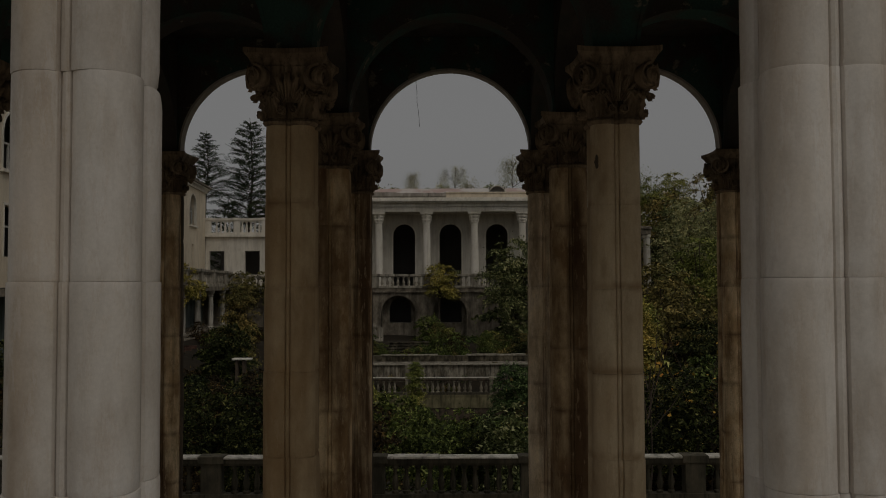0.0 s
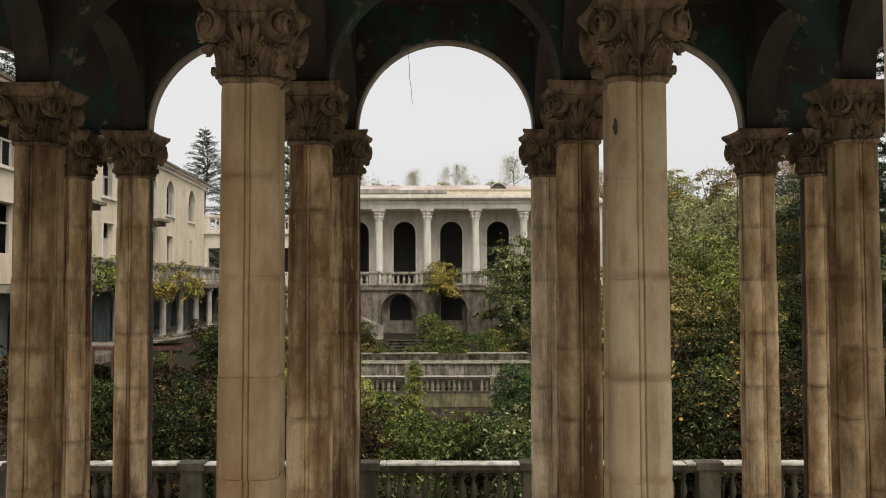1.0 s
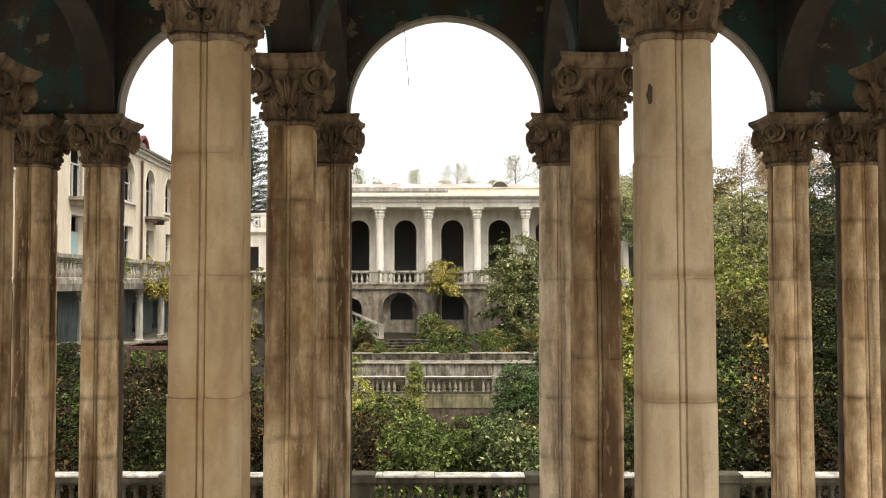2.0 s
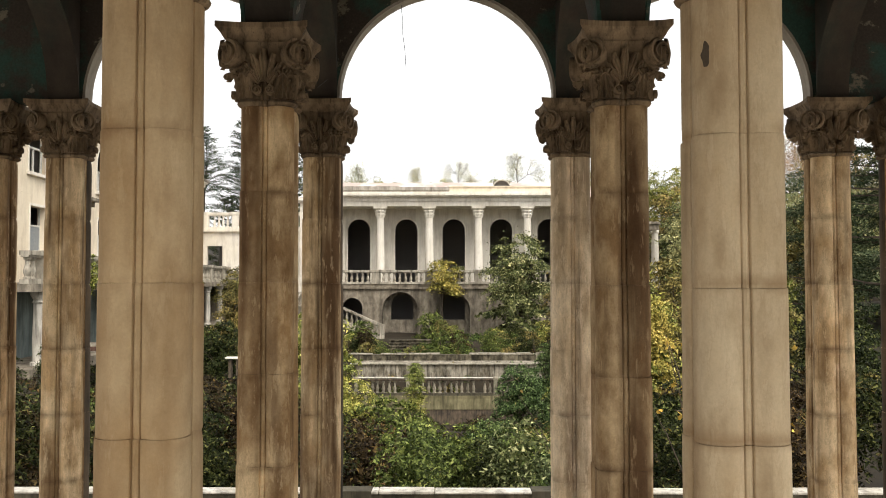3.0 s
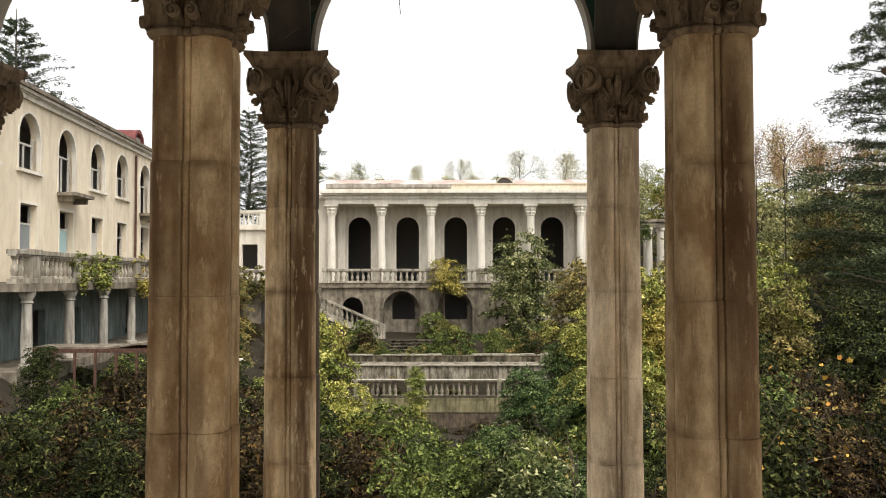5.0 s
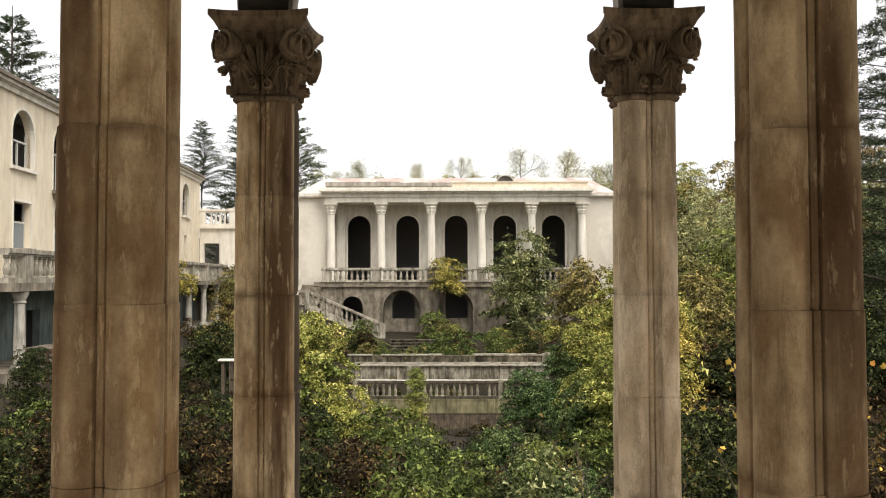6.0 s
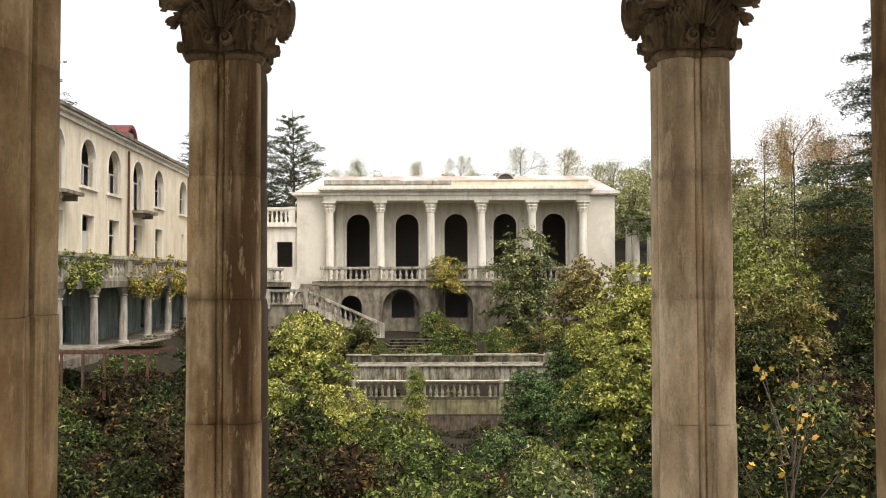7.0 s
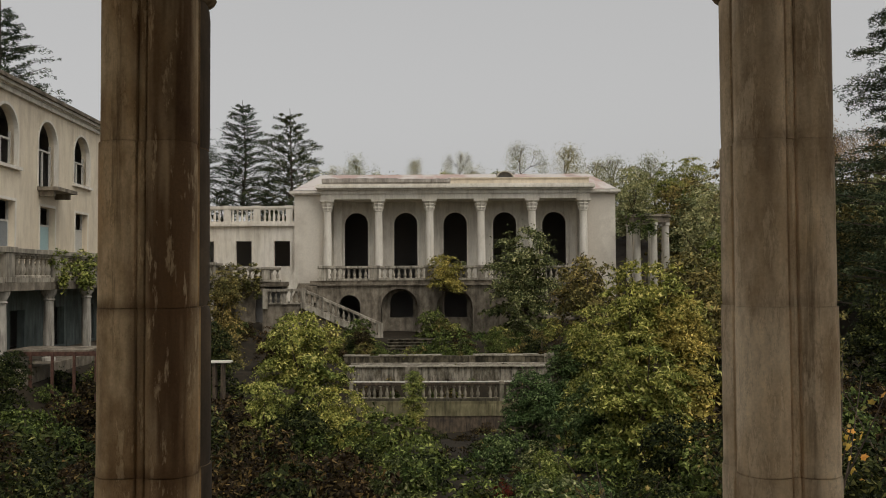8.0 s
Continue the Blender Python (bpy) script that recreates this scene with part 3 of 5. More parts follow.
def column(x, y, material=STONE, carved=CARVED, stained=None, label="", ztop=TOP_Z, pale=False):
    ob = thing("column", label or "tall clustered beige stone column with brown water stains", "column", pose(x, y, 0), "columns of the portico")
    bm = boxes((-0.42, 0.42, -0.42, 0.42, 0.0, 0.22), (-0.37, 0.37, -0.37, 0.37, 0.224, 0.34))
    bmesh.ops.bevel(bm, geom=bm.edges[:], offset=0.02, segments=2, affect="EDGES")
    part("plinth", bm, material, ob)
    key = (material.name, stained)
    if key not in CAP_MESH:
        CAP_MESH[key] = [drum_mesh(material, stained, q + 1) for q in range(4)]
    rng = random.Random(int(x * 100 + y * 1000))
    capz = CAP_Z
    mid, step = JOINT[y]
    edges = [0.344] + [mid - step * k for k in (6, 5, 4, 3, 2, 1, 0)] + [mid + step, capz]
    edges = [edges[0]] + [e for e in edges[1:] if e > 0.6]
    shift = rng.uniform(-0.03, 0.03)
    for k, (a, b) in enumerate(zip(edges, edges[1:])):
        a2 = a + (shift if k else 0)
        b2 = b + (shift if k < len(edges) - 2 else 0)
        d = new("drum", CAP_MESH[key][rng.randrange(4)])
        d.parent = ob
        turn = rng.uniform(-0.5, 0.5)
        girth = 1.0 - 0.075 * min(1.0, max(0.0, ((a2 + b2) / 2 - 3.6) / (capz - 3.6)))
        d.matrix_basis = pose(rng.uniform(-0.004, 0.004), rng.uniform(-0.004, 0.004), a2, 0, 0, turn) @ Matrix.Diagonal((girth, girth, (b2 - a2 - 0.0015) / DRUM, 1))
    if "collar" not in CAP_MESH:
        def ring(k, z):
            return [(px * k, py * k, z) for px, py, _ in shaft_profile()]
        CAP_MESH["collar"] = smooth(part("collar", loft(bmesh.new(), [ring(1.0, 0), ring(1.10, 0.012), ring(1.15, 0.035), ring(1.10, 0.06), ring(0.95, 0.07)]), carved, ob), 50).data
        cap = smooth(part("capital", bell_bm(0.56), carved, ob), 50)
        ab = part("abacus", abacus_bm(0.46, 0.18), carved, cap)
        vol = smooth(part("volute", spiral_bm(0.128), carved, cap), 45)
        lf = smooth(part("acanthus_leaf", acanthus_bm(0.27, 0.185, 0.085), carved, cap), 70)
        big = smooth(part("corner_leaf", acanthus_bm(0.38, 0.22, 0.15), carved, cap), 70)
        pet = smooth(part("petal", petal_bm(0.30, 0.085), carved, cap), 60)
        curl = smooth(part("scroll", spiral_bm(0.048, 1.5, depth=0.045), carved, cap), 45)
        stem = smooth(part("stalk", lathe(bmesh.new(), [(0.03, 0), (0.02, 0.2), (0.024, 0.3), (0.05, 0.40), (0.02, 0.43)], 8), carved, cap), 60)
        for nm, o in (("capital", cap), ("abacus", ab), ("volute", vol), ("acanthus_leaf", lf), ("scroll", curl), ("stalk", stem), ("corner_leaf", big), ("petal", pet)):
            CAP_MESH[nm] = o.data
        for o in (ab, vol, lf, curl, stem, big, pet, cap, *[c for c in ob.children if c.name.startswith("collar")]):
            bpy.data.objects.remove(o)

    def add(nm, parent, m):
        o = new(nm, CAP_MESH[nm])
        o.parent = parent
        o.matrix_basis = m
        return o
    add("collar", ob, pose(0, 0, capz) @ Matrix.Diagonal((0.92, 0.92, 1, 1)))
    cap = add("capital", ob, pose(0, 0, capz + 0.07))
    add("abacus", cap, pose(0, 0, 0.565))
    for q in range(4):
        face = pose(0, 0, 0, 0, 0, 90 * q)
        for sx in (-1, 1):
            add("volute", cap, face @ pose(sx * 0.325, -0.36, 0.43, 0, 0, sx * 24) @ Matrix.Diagonal((-sx * 1.06, 1.15, 1.06, 1)))
            add("scroll", cap, face @ pose(sx * 0.062, -0.325, 0.075) @ Matrix.Diagonal((sx, 1.2, 1, 1)))
            add("acanthus_leaf", cap, face @ pose(sx * 0.175, -0.265, 0.005, 0, 0, sx * 14))
            add("stalk", cap, face @ pose(sx * 0.10, -0.285, 0.08, 6, sx * 24, 0))
            add("petal", cap, face @ pose(sx * 0.03, -0.30, 0.17, 6, sx * 17, 0) @ Matrix.Diagonal((1, 1, 0.94, 1)))
            add("petal", cap, face @ pose(sx * 0.05, -0.295, 0.15, 6, sx * 34, 0) @ Matrix.Diagonal((0.9, 1, 0.72, 1)))
        add("petal", cap, face @ pose(0, -0.31, 0.17, 6, 0, 0) @ Matrix.Diagonal((1.05, 1.1, 1.04, 1)))
        add("corner_leaf", cap, face @ pose(-0.215, -0.215, 0.01, 0, 0, -45))
    return ob


column(-XIN, ROW_A)
gouged = column(XIN, ROW_A, STONE_R, label="tall clustered pale beige stone column with a dark gouge near its neck")
bm = bmesh.new()
rings = []
for k in range(9):
    t = k / 8
    w = 0.019 * math.sin(math.pi * min(0.97, 0.08 + 0.9 * t)) ** 0.6 * (1 + 0.1 * math.sin(k * 2.1))
    zz, cx = 7.05 + 0.155 * t, -0.222 + 0.003 * math.sin(k * 1.3)
    rings.append([(cx + a * w, 0.935 * (-LOBE_A - math.sqrt(LOBE_R ** 2 - ((cx + a * w) / 0.935 + LOBE_A) ** 2)) - b, zz) for a, b in ((-1, 0.001), (-0.5, 0.004), (0.5, 0.004), (1, 0.001), (0.5, -0.02), (-0.5, -0.02))])
part("gouge", loft(bm, rings), STONE_DARK, gouged, "dark gouge in the stone")
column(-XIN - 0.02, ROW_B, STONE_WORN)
column(XIN, ROW_B, STONE_SHADED)
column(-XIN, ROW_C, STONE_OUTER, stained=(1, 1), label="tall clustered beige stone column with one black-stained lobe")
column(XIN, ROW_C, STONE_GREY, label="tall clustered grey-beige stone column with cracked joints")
# Outer columns take the darker copy for the shade deep in the portico.
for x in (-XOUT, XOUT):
    column(x, ROW_A, STONE_SHADED if x < 0 else STONE)
    column(x, ROW_B, STONE_SHADED)
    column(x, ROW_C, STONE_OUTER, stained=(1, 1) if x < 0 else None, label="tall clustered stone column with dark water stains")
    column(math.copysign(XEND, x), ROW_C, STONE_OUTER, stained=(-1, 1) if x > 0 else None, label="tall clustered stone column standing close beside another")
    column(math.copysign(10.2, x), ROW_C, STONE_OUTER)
for x in (-1.67, 1.56):
    column(x, ROW_0, STONE_DAYLIT, label="tall clustered stone column paled by full daylight")

HALF = 1.57
T = 0.23
MID = (XIN + XOUT) / 2
HS = (XOUT - XIN) / 2 - 0.25
for nm, y in (("arch_wall_1", ROW_A), ("arch_wall_2", ROW_B), ("arch_wall_3", ROW_C)):
    tz = TOP_Z
    T = 0.11 if y == ROW_C else 0.23
    up = 0.05 if y == ROW_C else 0.0
    holes = [(0, HALF, tz, tz + up, True), (-MID, HS, tz, tz + up, True), (MID, HS, tz, tz + up, True)]
    far = (XEND + 10.2) / 2 if y == ROW_C else 7.2
    fh = HALF
    holes += [(-far, fh, tz, tz + up, True), (far, fh, tz, tz + up, True)]
    w = tagged(part(nm, pierced(bmesh.new(), -11, 11, tz, 10.63, y - T, y + T, holes, 28), PAINT), "arcade wall with dark green peeling paint", "wall", kind="structure")
    for c, h in ((0, HALF), (-MID, HS), (MID, HS), (-far, fh), (far, fh)):
        smooth(part("arch_band", band(bmesh.new(), c, tz + up + 0.004, h - 0.02, h + 0.02, y - T - 0.012, y + T + 0.02, 32), INTRADOS if y == ROW_C else PAINT, w, "plastered arch band"), 30)
T = 0.23
for i, (y0, y1) in enumerate(((ROW_A, ROW_B), (ROW_B, ROW_C))):
    for x in (-XOUT, -XIN, XIN, XOUT):
        ln = (y1 - y0) / 2 - T
        bm = pierced(bmesh.new(), -ln, ln, TOP_Z, 10.63, -T, T, [(0, ln - 0.002, TOP_Z, TOP_Z, True)], 24)
        bmesh.ops.transform(bm, matrix=pose(x, (y0 + y1) / 2, 0, 0, 0, 90), verts=bm.verts)
        tagged(part("cross_arch_%d" % (i * 4 + int(x > -5) + int(x > 0) + int(x > 5) + 1), bm, SOFFIT), "plastered cross arch under the ceiling, darkened as in shade", "wall", kind="structure")
tagged(part("ceiling", boxes((-11, 11, 3.6, 17.02, 10.634, 10.98)), SOFFIT), "plaster ceiling darkened as in shade", "ceiling", kind="structure")
tagged(part("beam", boxes((-11, 11, ROW_0 - T, ROW_0 + T, TOP_Z, 10.63)), INTRADOS), "plastered beam over the first columns", "beam", kind="structure")

balustrade("balustrade", "mossy concrete balustrade along the edge of the forecourt", -20, 20, 0.0, 1.15, 0.31, 0.32, CONCRETE, pose(0.08, 23.2, 0), (-15.3, -10.9, -6.5, -2.1, 2.1, 6.5, 10.9, 15.3), 0.62, missing=(33, 70, 71), jitter=0.015, coping=COPING)

wire = bpy.data.curves.new("wire", "CURVE")
wire.dimensions = "3D"
wire.bevel_depth = 0.004
sp = wire.splines.new("POLY")
sp.points.add(5)
for p, (dx, dz) in zip(sp.points, ((0, 10.0), (0.0, 9.78), (0.02, 9.58), (0.02, 9.38), (0.05, 9.18), (0.07, 8.88))):
    p.co = (-0.66 + dx, ROW_C, dz, 1)
wire.materials.append(WIRE)
tagged(new("hanging_wire", wire), "thin black wire hanging from the middle arch", "wire")

second_wire = bpy.data.curves.new("wire", "CURVE")
second_wire.dimensions = "3D"
second_wire.bevel_depth = 0.004
sp = second_wire.splines.new("POLY")
sp.points.add(3)
for p, (wx, wy, wz) in zip(sp.points, ((-1.56, ROW_C - 0.13, 9.0), (-1.60, ROW_C - 0.2, 8.83), (-1.70, ROW_C - 0.26, 8.66), (-1.84, ROW_C - 0.28, 8.54))):
    p.co = (wx, wy, wz, 1)
second_wire.materials.append(WIRE)
tagged(new("hanging_wire", second_wire), "thin loose wire on the arch pier", "wire")

# ---- the far villa ----
U = 0.1152
VILLA_Z = 4.3


def H(n):
    return 5.65 + n * U


villa = thing("villa", "derelict cream villa with a six-column portico and low sheet roof", "building", pose(0.84, 180, VILLA_Z))
FZ = H(-42)
bm = bmesh.new()
pierced(bm, -228 * U, 228 * U, FZ, H(112), 6, 6.8, [(c * U, 21 * U, FZ, H(57), True) for c in (-176, -88, 0, 88, 176)])
part("back_wall", bm, FAR_GREY, villa, "grey rendered portico wall with five arched openings")
for c in (-176, -88, 0, 88, 176):
    part("door_surround", band(bmesh.new(), c * U, H(57), 21 * U - 0.02, 23.6 * U, 5.8, 6.6, 20, legs=H(57) - FZ), FAR_WHITE, villa)
for s, a, b in ((-1, -279, -228), (1, 228, 277)):
    part("wing", boxes((a * U, b * U, 1.2, 26, -11, H(106))), FAR_PEEL, villa, "plain rendered wing wall")
    part("wing_cornice", boxes((a * U - 0.5, b * U + 0.5, 0.6, 26.6, H(106), H(108.5)), (a * U - 0.9, b * U + 0.9, 0.2, 27, H(108.5) + .004, H(113))), FAR_WHITE, villa)
for x0, x1 in ((-228 * U + 0.004, -226 * U), (226 * U, 228 * U - 0.004)):
    part("portico_side", boxes((x0, x1, 1.2, 6, FZ, H(97))), FAR_GREY, villa)
part("portico_ceiling", boxes((-227.9 * U, 227.9 * U, 1.0, 6, H(97) + .004, H(99))), FAR_GREY, villa)
part("architrave", boxes((-230 * U, 230 * U, -0.9, 0.95, H(97), H(106)), (-231 * U, 231 * U, -1.15, 0.95, H(106) + .004, H(112))), FAR_WHITE, villa)
part("bed_mould", boxes((-234 * U, 234 * U, -1.7, 1, H(112) + .004, H(115))), FAR_WHITE, villa)
part("cornice", boxes((-238 * U, 238 * U, -2.3, 1.1, H(115) + .004, H(119))), FAR_WHITE, villa, "projecting cornice")
part("cornice_cap", boxes((-236 * U, 236 * U, -2.0, 1.1, H(119) + .004, H(122))), FAR_WHITE, villa)
broken = part("broken_parapet", boxes((-229 * U, -8.2 * U, -0.6, 0.7, H(122) + 0.004, H(126))), BARE_STONE, villa, "parapet with its render fallen off")
rg = random.Random(4)
x = -229.0
while x < -8:
    w = rg.uniform(5, 12)
    part("block", boxes((x * U, (min(x + w, -8) - 0.1) * U, -0.8 + rg.uniform(-0.05, 0.05), 0.9, H(126) + 0.004, H((133.2 if x < -100 else 132) + rg.uniform(-0.7, 0.4)))), BARE_STONE, broken)
    x += w
part("parapet", boxes((-8 * U + .01, 229 * U, -0.8, 0.9, H(122) + .004, H(131)), (-8 * U, 230 * U, -1.0, 1.0, H(131) + .004, H(133))), FAR_CREAM, villa)
part("roof_slab", boxes((-227.8 * U, 227.8 * U, 1.2, 30, H(112.2), H(116))), FAR_GREY, villa)
for (x0, x1, y0, y1, z0, r0, r1, ry, z1) in ((-282 * U, 280 * U, 0.6, 28, H(114), -246 * U, 244 * U, 11, H(151)),):
    bm = bmesh.new()
    a = [bm.verts.new(p) for p in ((x0, y0, z0), (x1, y0, z0), (x1, y1, z0), (x0, y1, z0))]
    b = [bm.verts.new(p) for p in ((r0, ry, z1), (r1, ry, z1))]
    for f in ((a[0], a[1], b[1], b[0]), (a[1], a[2], b[1]), (a[2], a[3], b[0], b[1]), (a[3], a[0], b[0]), (a[3], a[2], a[1], a[0])):
        bm.faces.new(f)
    part("roof", bm, ROOF_RED, villa, "low hipped roof of faded red and pale sheet")
bm = bmesh.new()
band(bm, 87 * U, H(130), 15.6 * U, 17.2 * U, 1.3, 12, 14)
part("dormer", bm, FAR_GREY, villa, "half-round dormer with a dark opening")
# A dark sheet in place of the shade inside the dormer.
part("dormer_recess", boxes((71.6 * U, 102.4 * U, 2.2, 2.4, H(122), H(144.5))), DARK_ROOM, villa)
bm = pierced(bmesh.new(), -226 * U, 226 * U, FZ, H(112), 29, 29.6, [(1.2, 1.5, FZ + 0.8, FZ + 4.2, False)])
part("rear_wall", bm, DARK_ROOM, villa, "shade-dark rear wall with one bright window")
for sx in (-1, 1):
    part("pilaster", boxes((sx * 209 * U - 0.75, sx * 209 * U + 0.75, 5.55, 5.98, FZ, H(96.5)), (sx * 209 * U - 0.95, sx * 209 * U + 0.95, 5.4, 5.98, H(90), H(96.4))), FAR_WHITE, villa)
part("room_wall", boxes((-227.9 * U, 227.9 * U, 10.9, 29, FZ - 0.8, FZ - 0.01), (-228 * U + .01, -226 * U, 6.81, 29, FZ, H(112)), (226 * U, 228 * U - .01, 6.81, 29, FZ, H(112))), DARK_ROOM, villa, "shade-dark inner walls")


def villa_column():
    c = thing("villa_column", "slender white rendered column with a leafy capital", "column", None, "villa columns")
    hh = H(78) - FZ
    smooth(part("shaft", lathe(bmesh.new(), [(1.0, 0), (1.0, 0.4), (0.86, 0.55), (0.88, hh * 0.33), (0.74, hh - 0.25), (0.86, hh - 0.15), (0.86, hh)], 20), FAR_WHITE, c), 35)
    top = H(97) - FZ
    cap = part("capital", loft(bmesh.new(), [[(r * math.cos(2 * math.pi * k / 24) * (1 + 0.10 * math.cos(8 * 2 * math.pi * k / 24)), r * math.sin(2 * math.pi * k / 24) * (1 + 0.10 * math.cos(8 * 2 * math.pi * k / 24)), hh + 0.004 + z) for k in range(24)] for r, z in ((0.8, 0), (1.0, 0.5), (0.9, 0.7), (1.15, 1.2), (1.0, 1.35), (1.35, 1.75))]), FAR_WHITE, c)
    part("abacus", boxes((-1.4, 1.4, -0.85, 0.9, hh + 1.76, top - 0.004)), FAR_WHITE, c)
    return c


vc = villa_column()
for i, cx in enumerate((-220, -132, -44, 44, 132, 220)):
    m = pose(cx * U + 0.84, 180, FZ + VILLA_Z)
    if i == 0:
        vc.matrix_basis = m
    else:
        copy_thing(vc, m)

# terrace and basement under the portico
V = 0.1119
terrace = thing("terrace", "stained stone terrace basement with arched recesses", "terrace", pose(0.82, 175, VILLA_Z))
TB = -11.0
part("terrace_floor", boxes((-28, 28, 0.0, 15, 0.15, FZ - 0.02)), FAR_STONE, terrace)
part("string_course", boxes((-28.2, 28.2, -0.5, 0.6, -0.15, 0.146)), FAR_STONE, terrace)
bm = bmesh.new()
pierced(bm, -27.6, 27.6, TB, -0.16, 0, 1.2, [(-96 * V, 32 * V, TB + 1.5, 5.62 - 89 * V, True), (-2 * V, 31 * V, TB + 1.5, 5.62 - 89 * V, True), (-182 * V, 18 * V, TB + 3, 5.62 - 86 * V, True)], 22)
part("basement_wall", bm, FAR_STONE, terrace, "rough grey basement wall")
for c, r in ((-96, 32), (-2, 31)):
    part("arch_ring", band(bmesh.new(), c * V, 5.62 - 89 * V, r * V - 0.03, r * V + 0.75, -0.12, 0.9, 20), FAR_STONE, terrace)
    bm = pierced(bmesh.new(), (c - r - 2) * V, (c + r + 2) * V, TB, -0.5, 2.8, 3.3, [((c + 2) * V, 20 * V, 5.62 - 108 * V, 5.62 - 82 * V, True)], 16)
    part("recess_wall", bm, FAR_STONE, terrace)
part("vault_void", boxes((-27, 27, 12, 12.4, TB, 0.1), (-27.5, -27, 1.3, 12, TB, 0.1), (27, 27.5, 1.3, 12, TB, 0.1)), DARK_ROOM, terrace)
balustrade("terrace_balustrade", "lichened stone balustrade of the villa terrace", -26.5, 26.5, FZ - 0.016, 2.8, 1.08, 0.9, FAR_BALUSTER, pose(0.82, 175.3, VILLA_Z), (-25.4, -15.6, -5.0, 4.9, 14.8, 25.4), 1.9, jitter=0.05)

# outer stair on the garden side
S = 0.1052
stair = thing("outer_stair", "curving stone garden stair with balusters", "stair", pose(0.77, 165, VILLA_Z - 0.35))
lx0, lx1, fx1 = -331 * S, -261 * S, -125 * S
lz, fz0 = 5.62 - 82 * S, 5.62 - 142 * S
part("landing", boxes((lx0, lx1, 0, 7, TB, lz)), FAR_STONE, stair)
nst = 26
for k in range(nst):
    x0 = lx1 + (fx1 - lx1) * k / nst
    x1 = lx1 + (fx1 - lx1) * (k + 1) / nst
    part("step", boxes((x0, x1 - 0.002, 0.5, 6, TB, lz + (fz0 - lz) * (k + 1) / nst)), FAR_STONE, stair)
prism_pts = [(lx1, lz - 0.9), (lx1, lz + 0.25), (fx1, fz0 + 0.25), (fx1, fz0 - 0.9)]
part("string", prism(bmesh.new(), prism_pts, -0.3, 0.49), FAR_BALUSTER, stair)
rl = 2.75
part("rail", prism(bmesh.new(), [(lx1, lz + rl - 0.45), (lx1, lz + rl), (fx1, fz0 + rl), (fx1, fz0 + rl - 0.45)], -0.35, 0.5), FAR_BALUSTER, stair)
part("landing_rail", boxes((lx0, lx1 - 0.004, -0.35, 0.5, lz + rl - 0.45, lz + rl), (lx0, lx1 - 0.004, -0.3, 0.49, lz, lz + 0.25)), FAR_BALUSTER, stair)
src = None
for k in range(23):
    f = (k + 0.5) / 23
    bx = lx0 + (fx1 - lx0) * f
    bz = lz + 0.25 if bx < lx1 else lz + (fz0 - lz) * (bx - lx1) / (fx1 - lx1) + 0.25
    if src is None:
        src = smooth(part("baluster", baluster_mesh(rl - 0.7, 0.62), FAR_BALUSTER, stair))
        src.matrix_basis = Matrix.Translation((bx, 0.1, bz))
    else:
        same("baluster", src, stair, Matrix.Translation((bx, 0.1, bz)))
for px, pz in ((lx0 + 0.5, lz), (lx1, lz), (fx1 - 0.4, fz0)):
    part("newel", boxes((px - 0.42, px + 0.42, -0.42, 0.56, pz - 0.8, pz + rl + 0.08)), FAR_BALUSTER, stair)
for k in range(12):
    part("upper_step", boxes((lx1 - 4.6, lx1 + 1.0, 7 + k * 0.25, 10, lz + k * 0.305 + 0.001, lz + (k + 1) * 0.305)), FAR_STONE, stair)
bm = prism(bmesh.new(), [(-306 * S, lz), (-306 * S, lz + 1.4), (-286 * S, FZ + 2.9), (-283 * S, FZ + 2.9), (-283 * S, FZ - 0.5), (-298 * S, lz)], 7, 7.6)
part("sloping_parapet", bm, FAR_WHITE, stair, "pale sloping stair parapet")

# link wing between the villa and the dormitory
link = thing("link_wing", "low cream wing with a balustraded roof terrace", "building", pose(0.85, 182, VILLA_Z))
bm = pierced(bmesh.new(), -456 * U, -279.5 * U, -11, H(53), 0, 0.9, [(c * U, 14 * U, H(-17), H(27), False) for c in (-435, -369, -302)])
part("wall", bm, FAR_WHITE, link)
part("inner_wall", boxes((-455 * U, -285 * U, 12, 12.4, -11, H(52)), (-455 * U, -285 * U, 0.91, 12, H(-20), H(-18))), DARK_ROOM, link)
part("roof", boxes((-456 * U, -279.5 * U, -0.6, 14, H(53) + .004, H(57))), FAR_WHITE, link)
part("terrace_edge", boxes((-456 * U, -290 * U, -5, -0.01, FZ - 1.1, FZ - 0.2)), FAR_STONE, link)
bm = pierced(bmesh.new(), -456 * U, -335 * U, -11, FZ - 1.105, -4.6, -4.0, [(-340 * 1.0 * V - 0.2, 0.9, -7.5, -1.2, False), (-400 * V, 2.0, -9, -2.2, False)])
part("lower_wall", bm, FAR_STONE, link)
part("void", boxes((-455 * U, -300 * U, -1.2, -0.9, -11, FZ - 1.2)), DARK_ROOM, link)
balustrade("roof_balustrade", "cream roof balustrade of the low wing", -456 * U, -279.6 * U, H(57) + .004, 31 * U, 0.92, 0.8, FAR_WHITE, pose(0.85, 182.2, VILLA_Z), [c * U for c in (-452, -398, -346, -289)], 1.5)
balustrade("wing_balustrade", "lichened balustrade before the low wing", -456 * U, -296 * U, FZ - 0.19, 2.8, 1.08, 0.9, FAR_BALUSTER, pose(0.83, 177.4, VILLA_Z), [c * U for c in (-450, -385, -320)], 1.7)

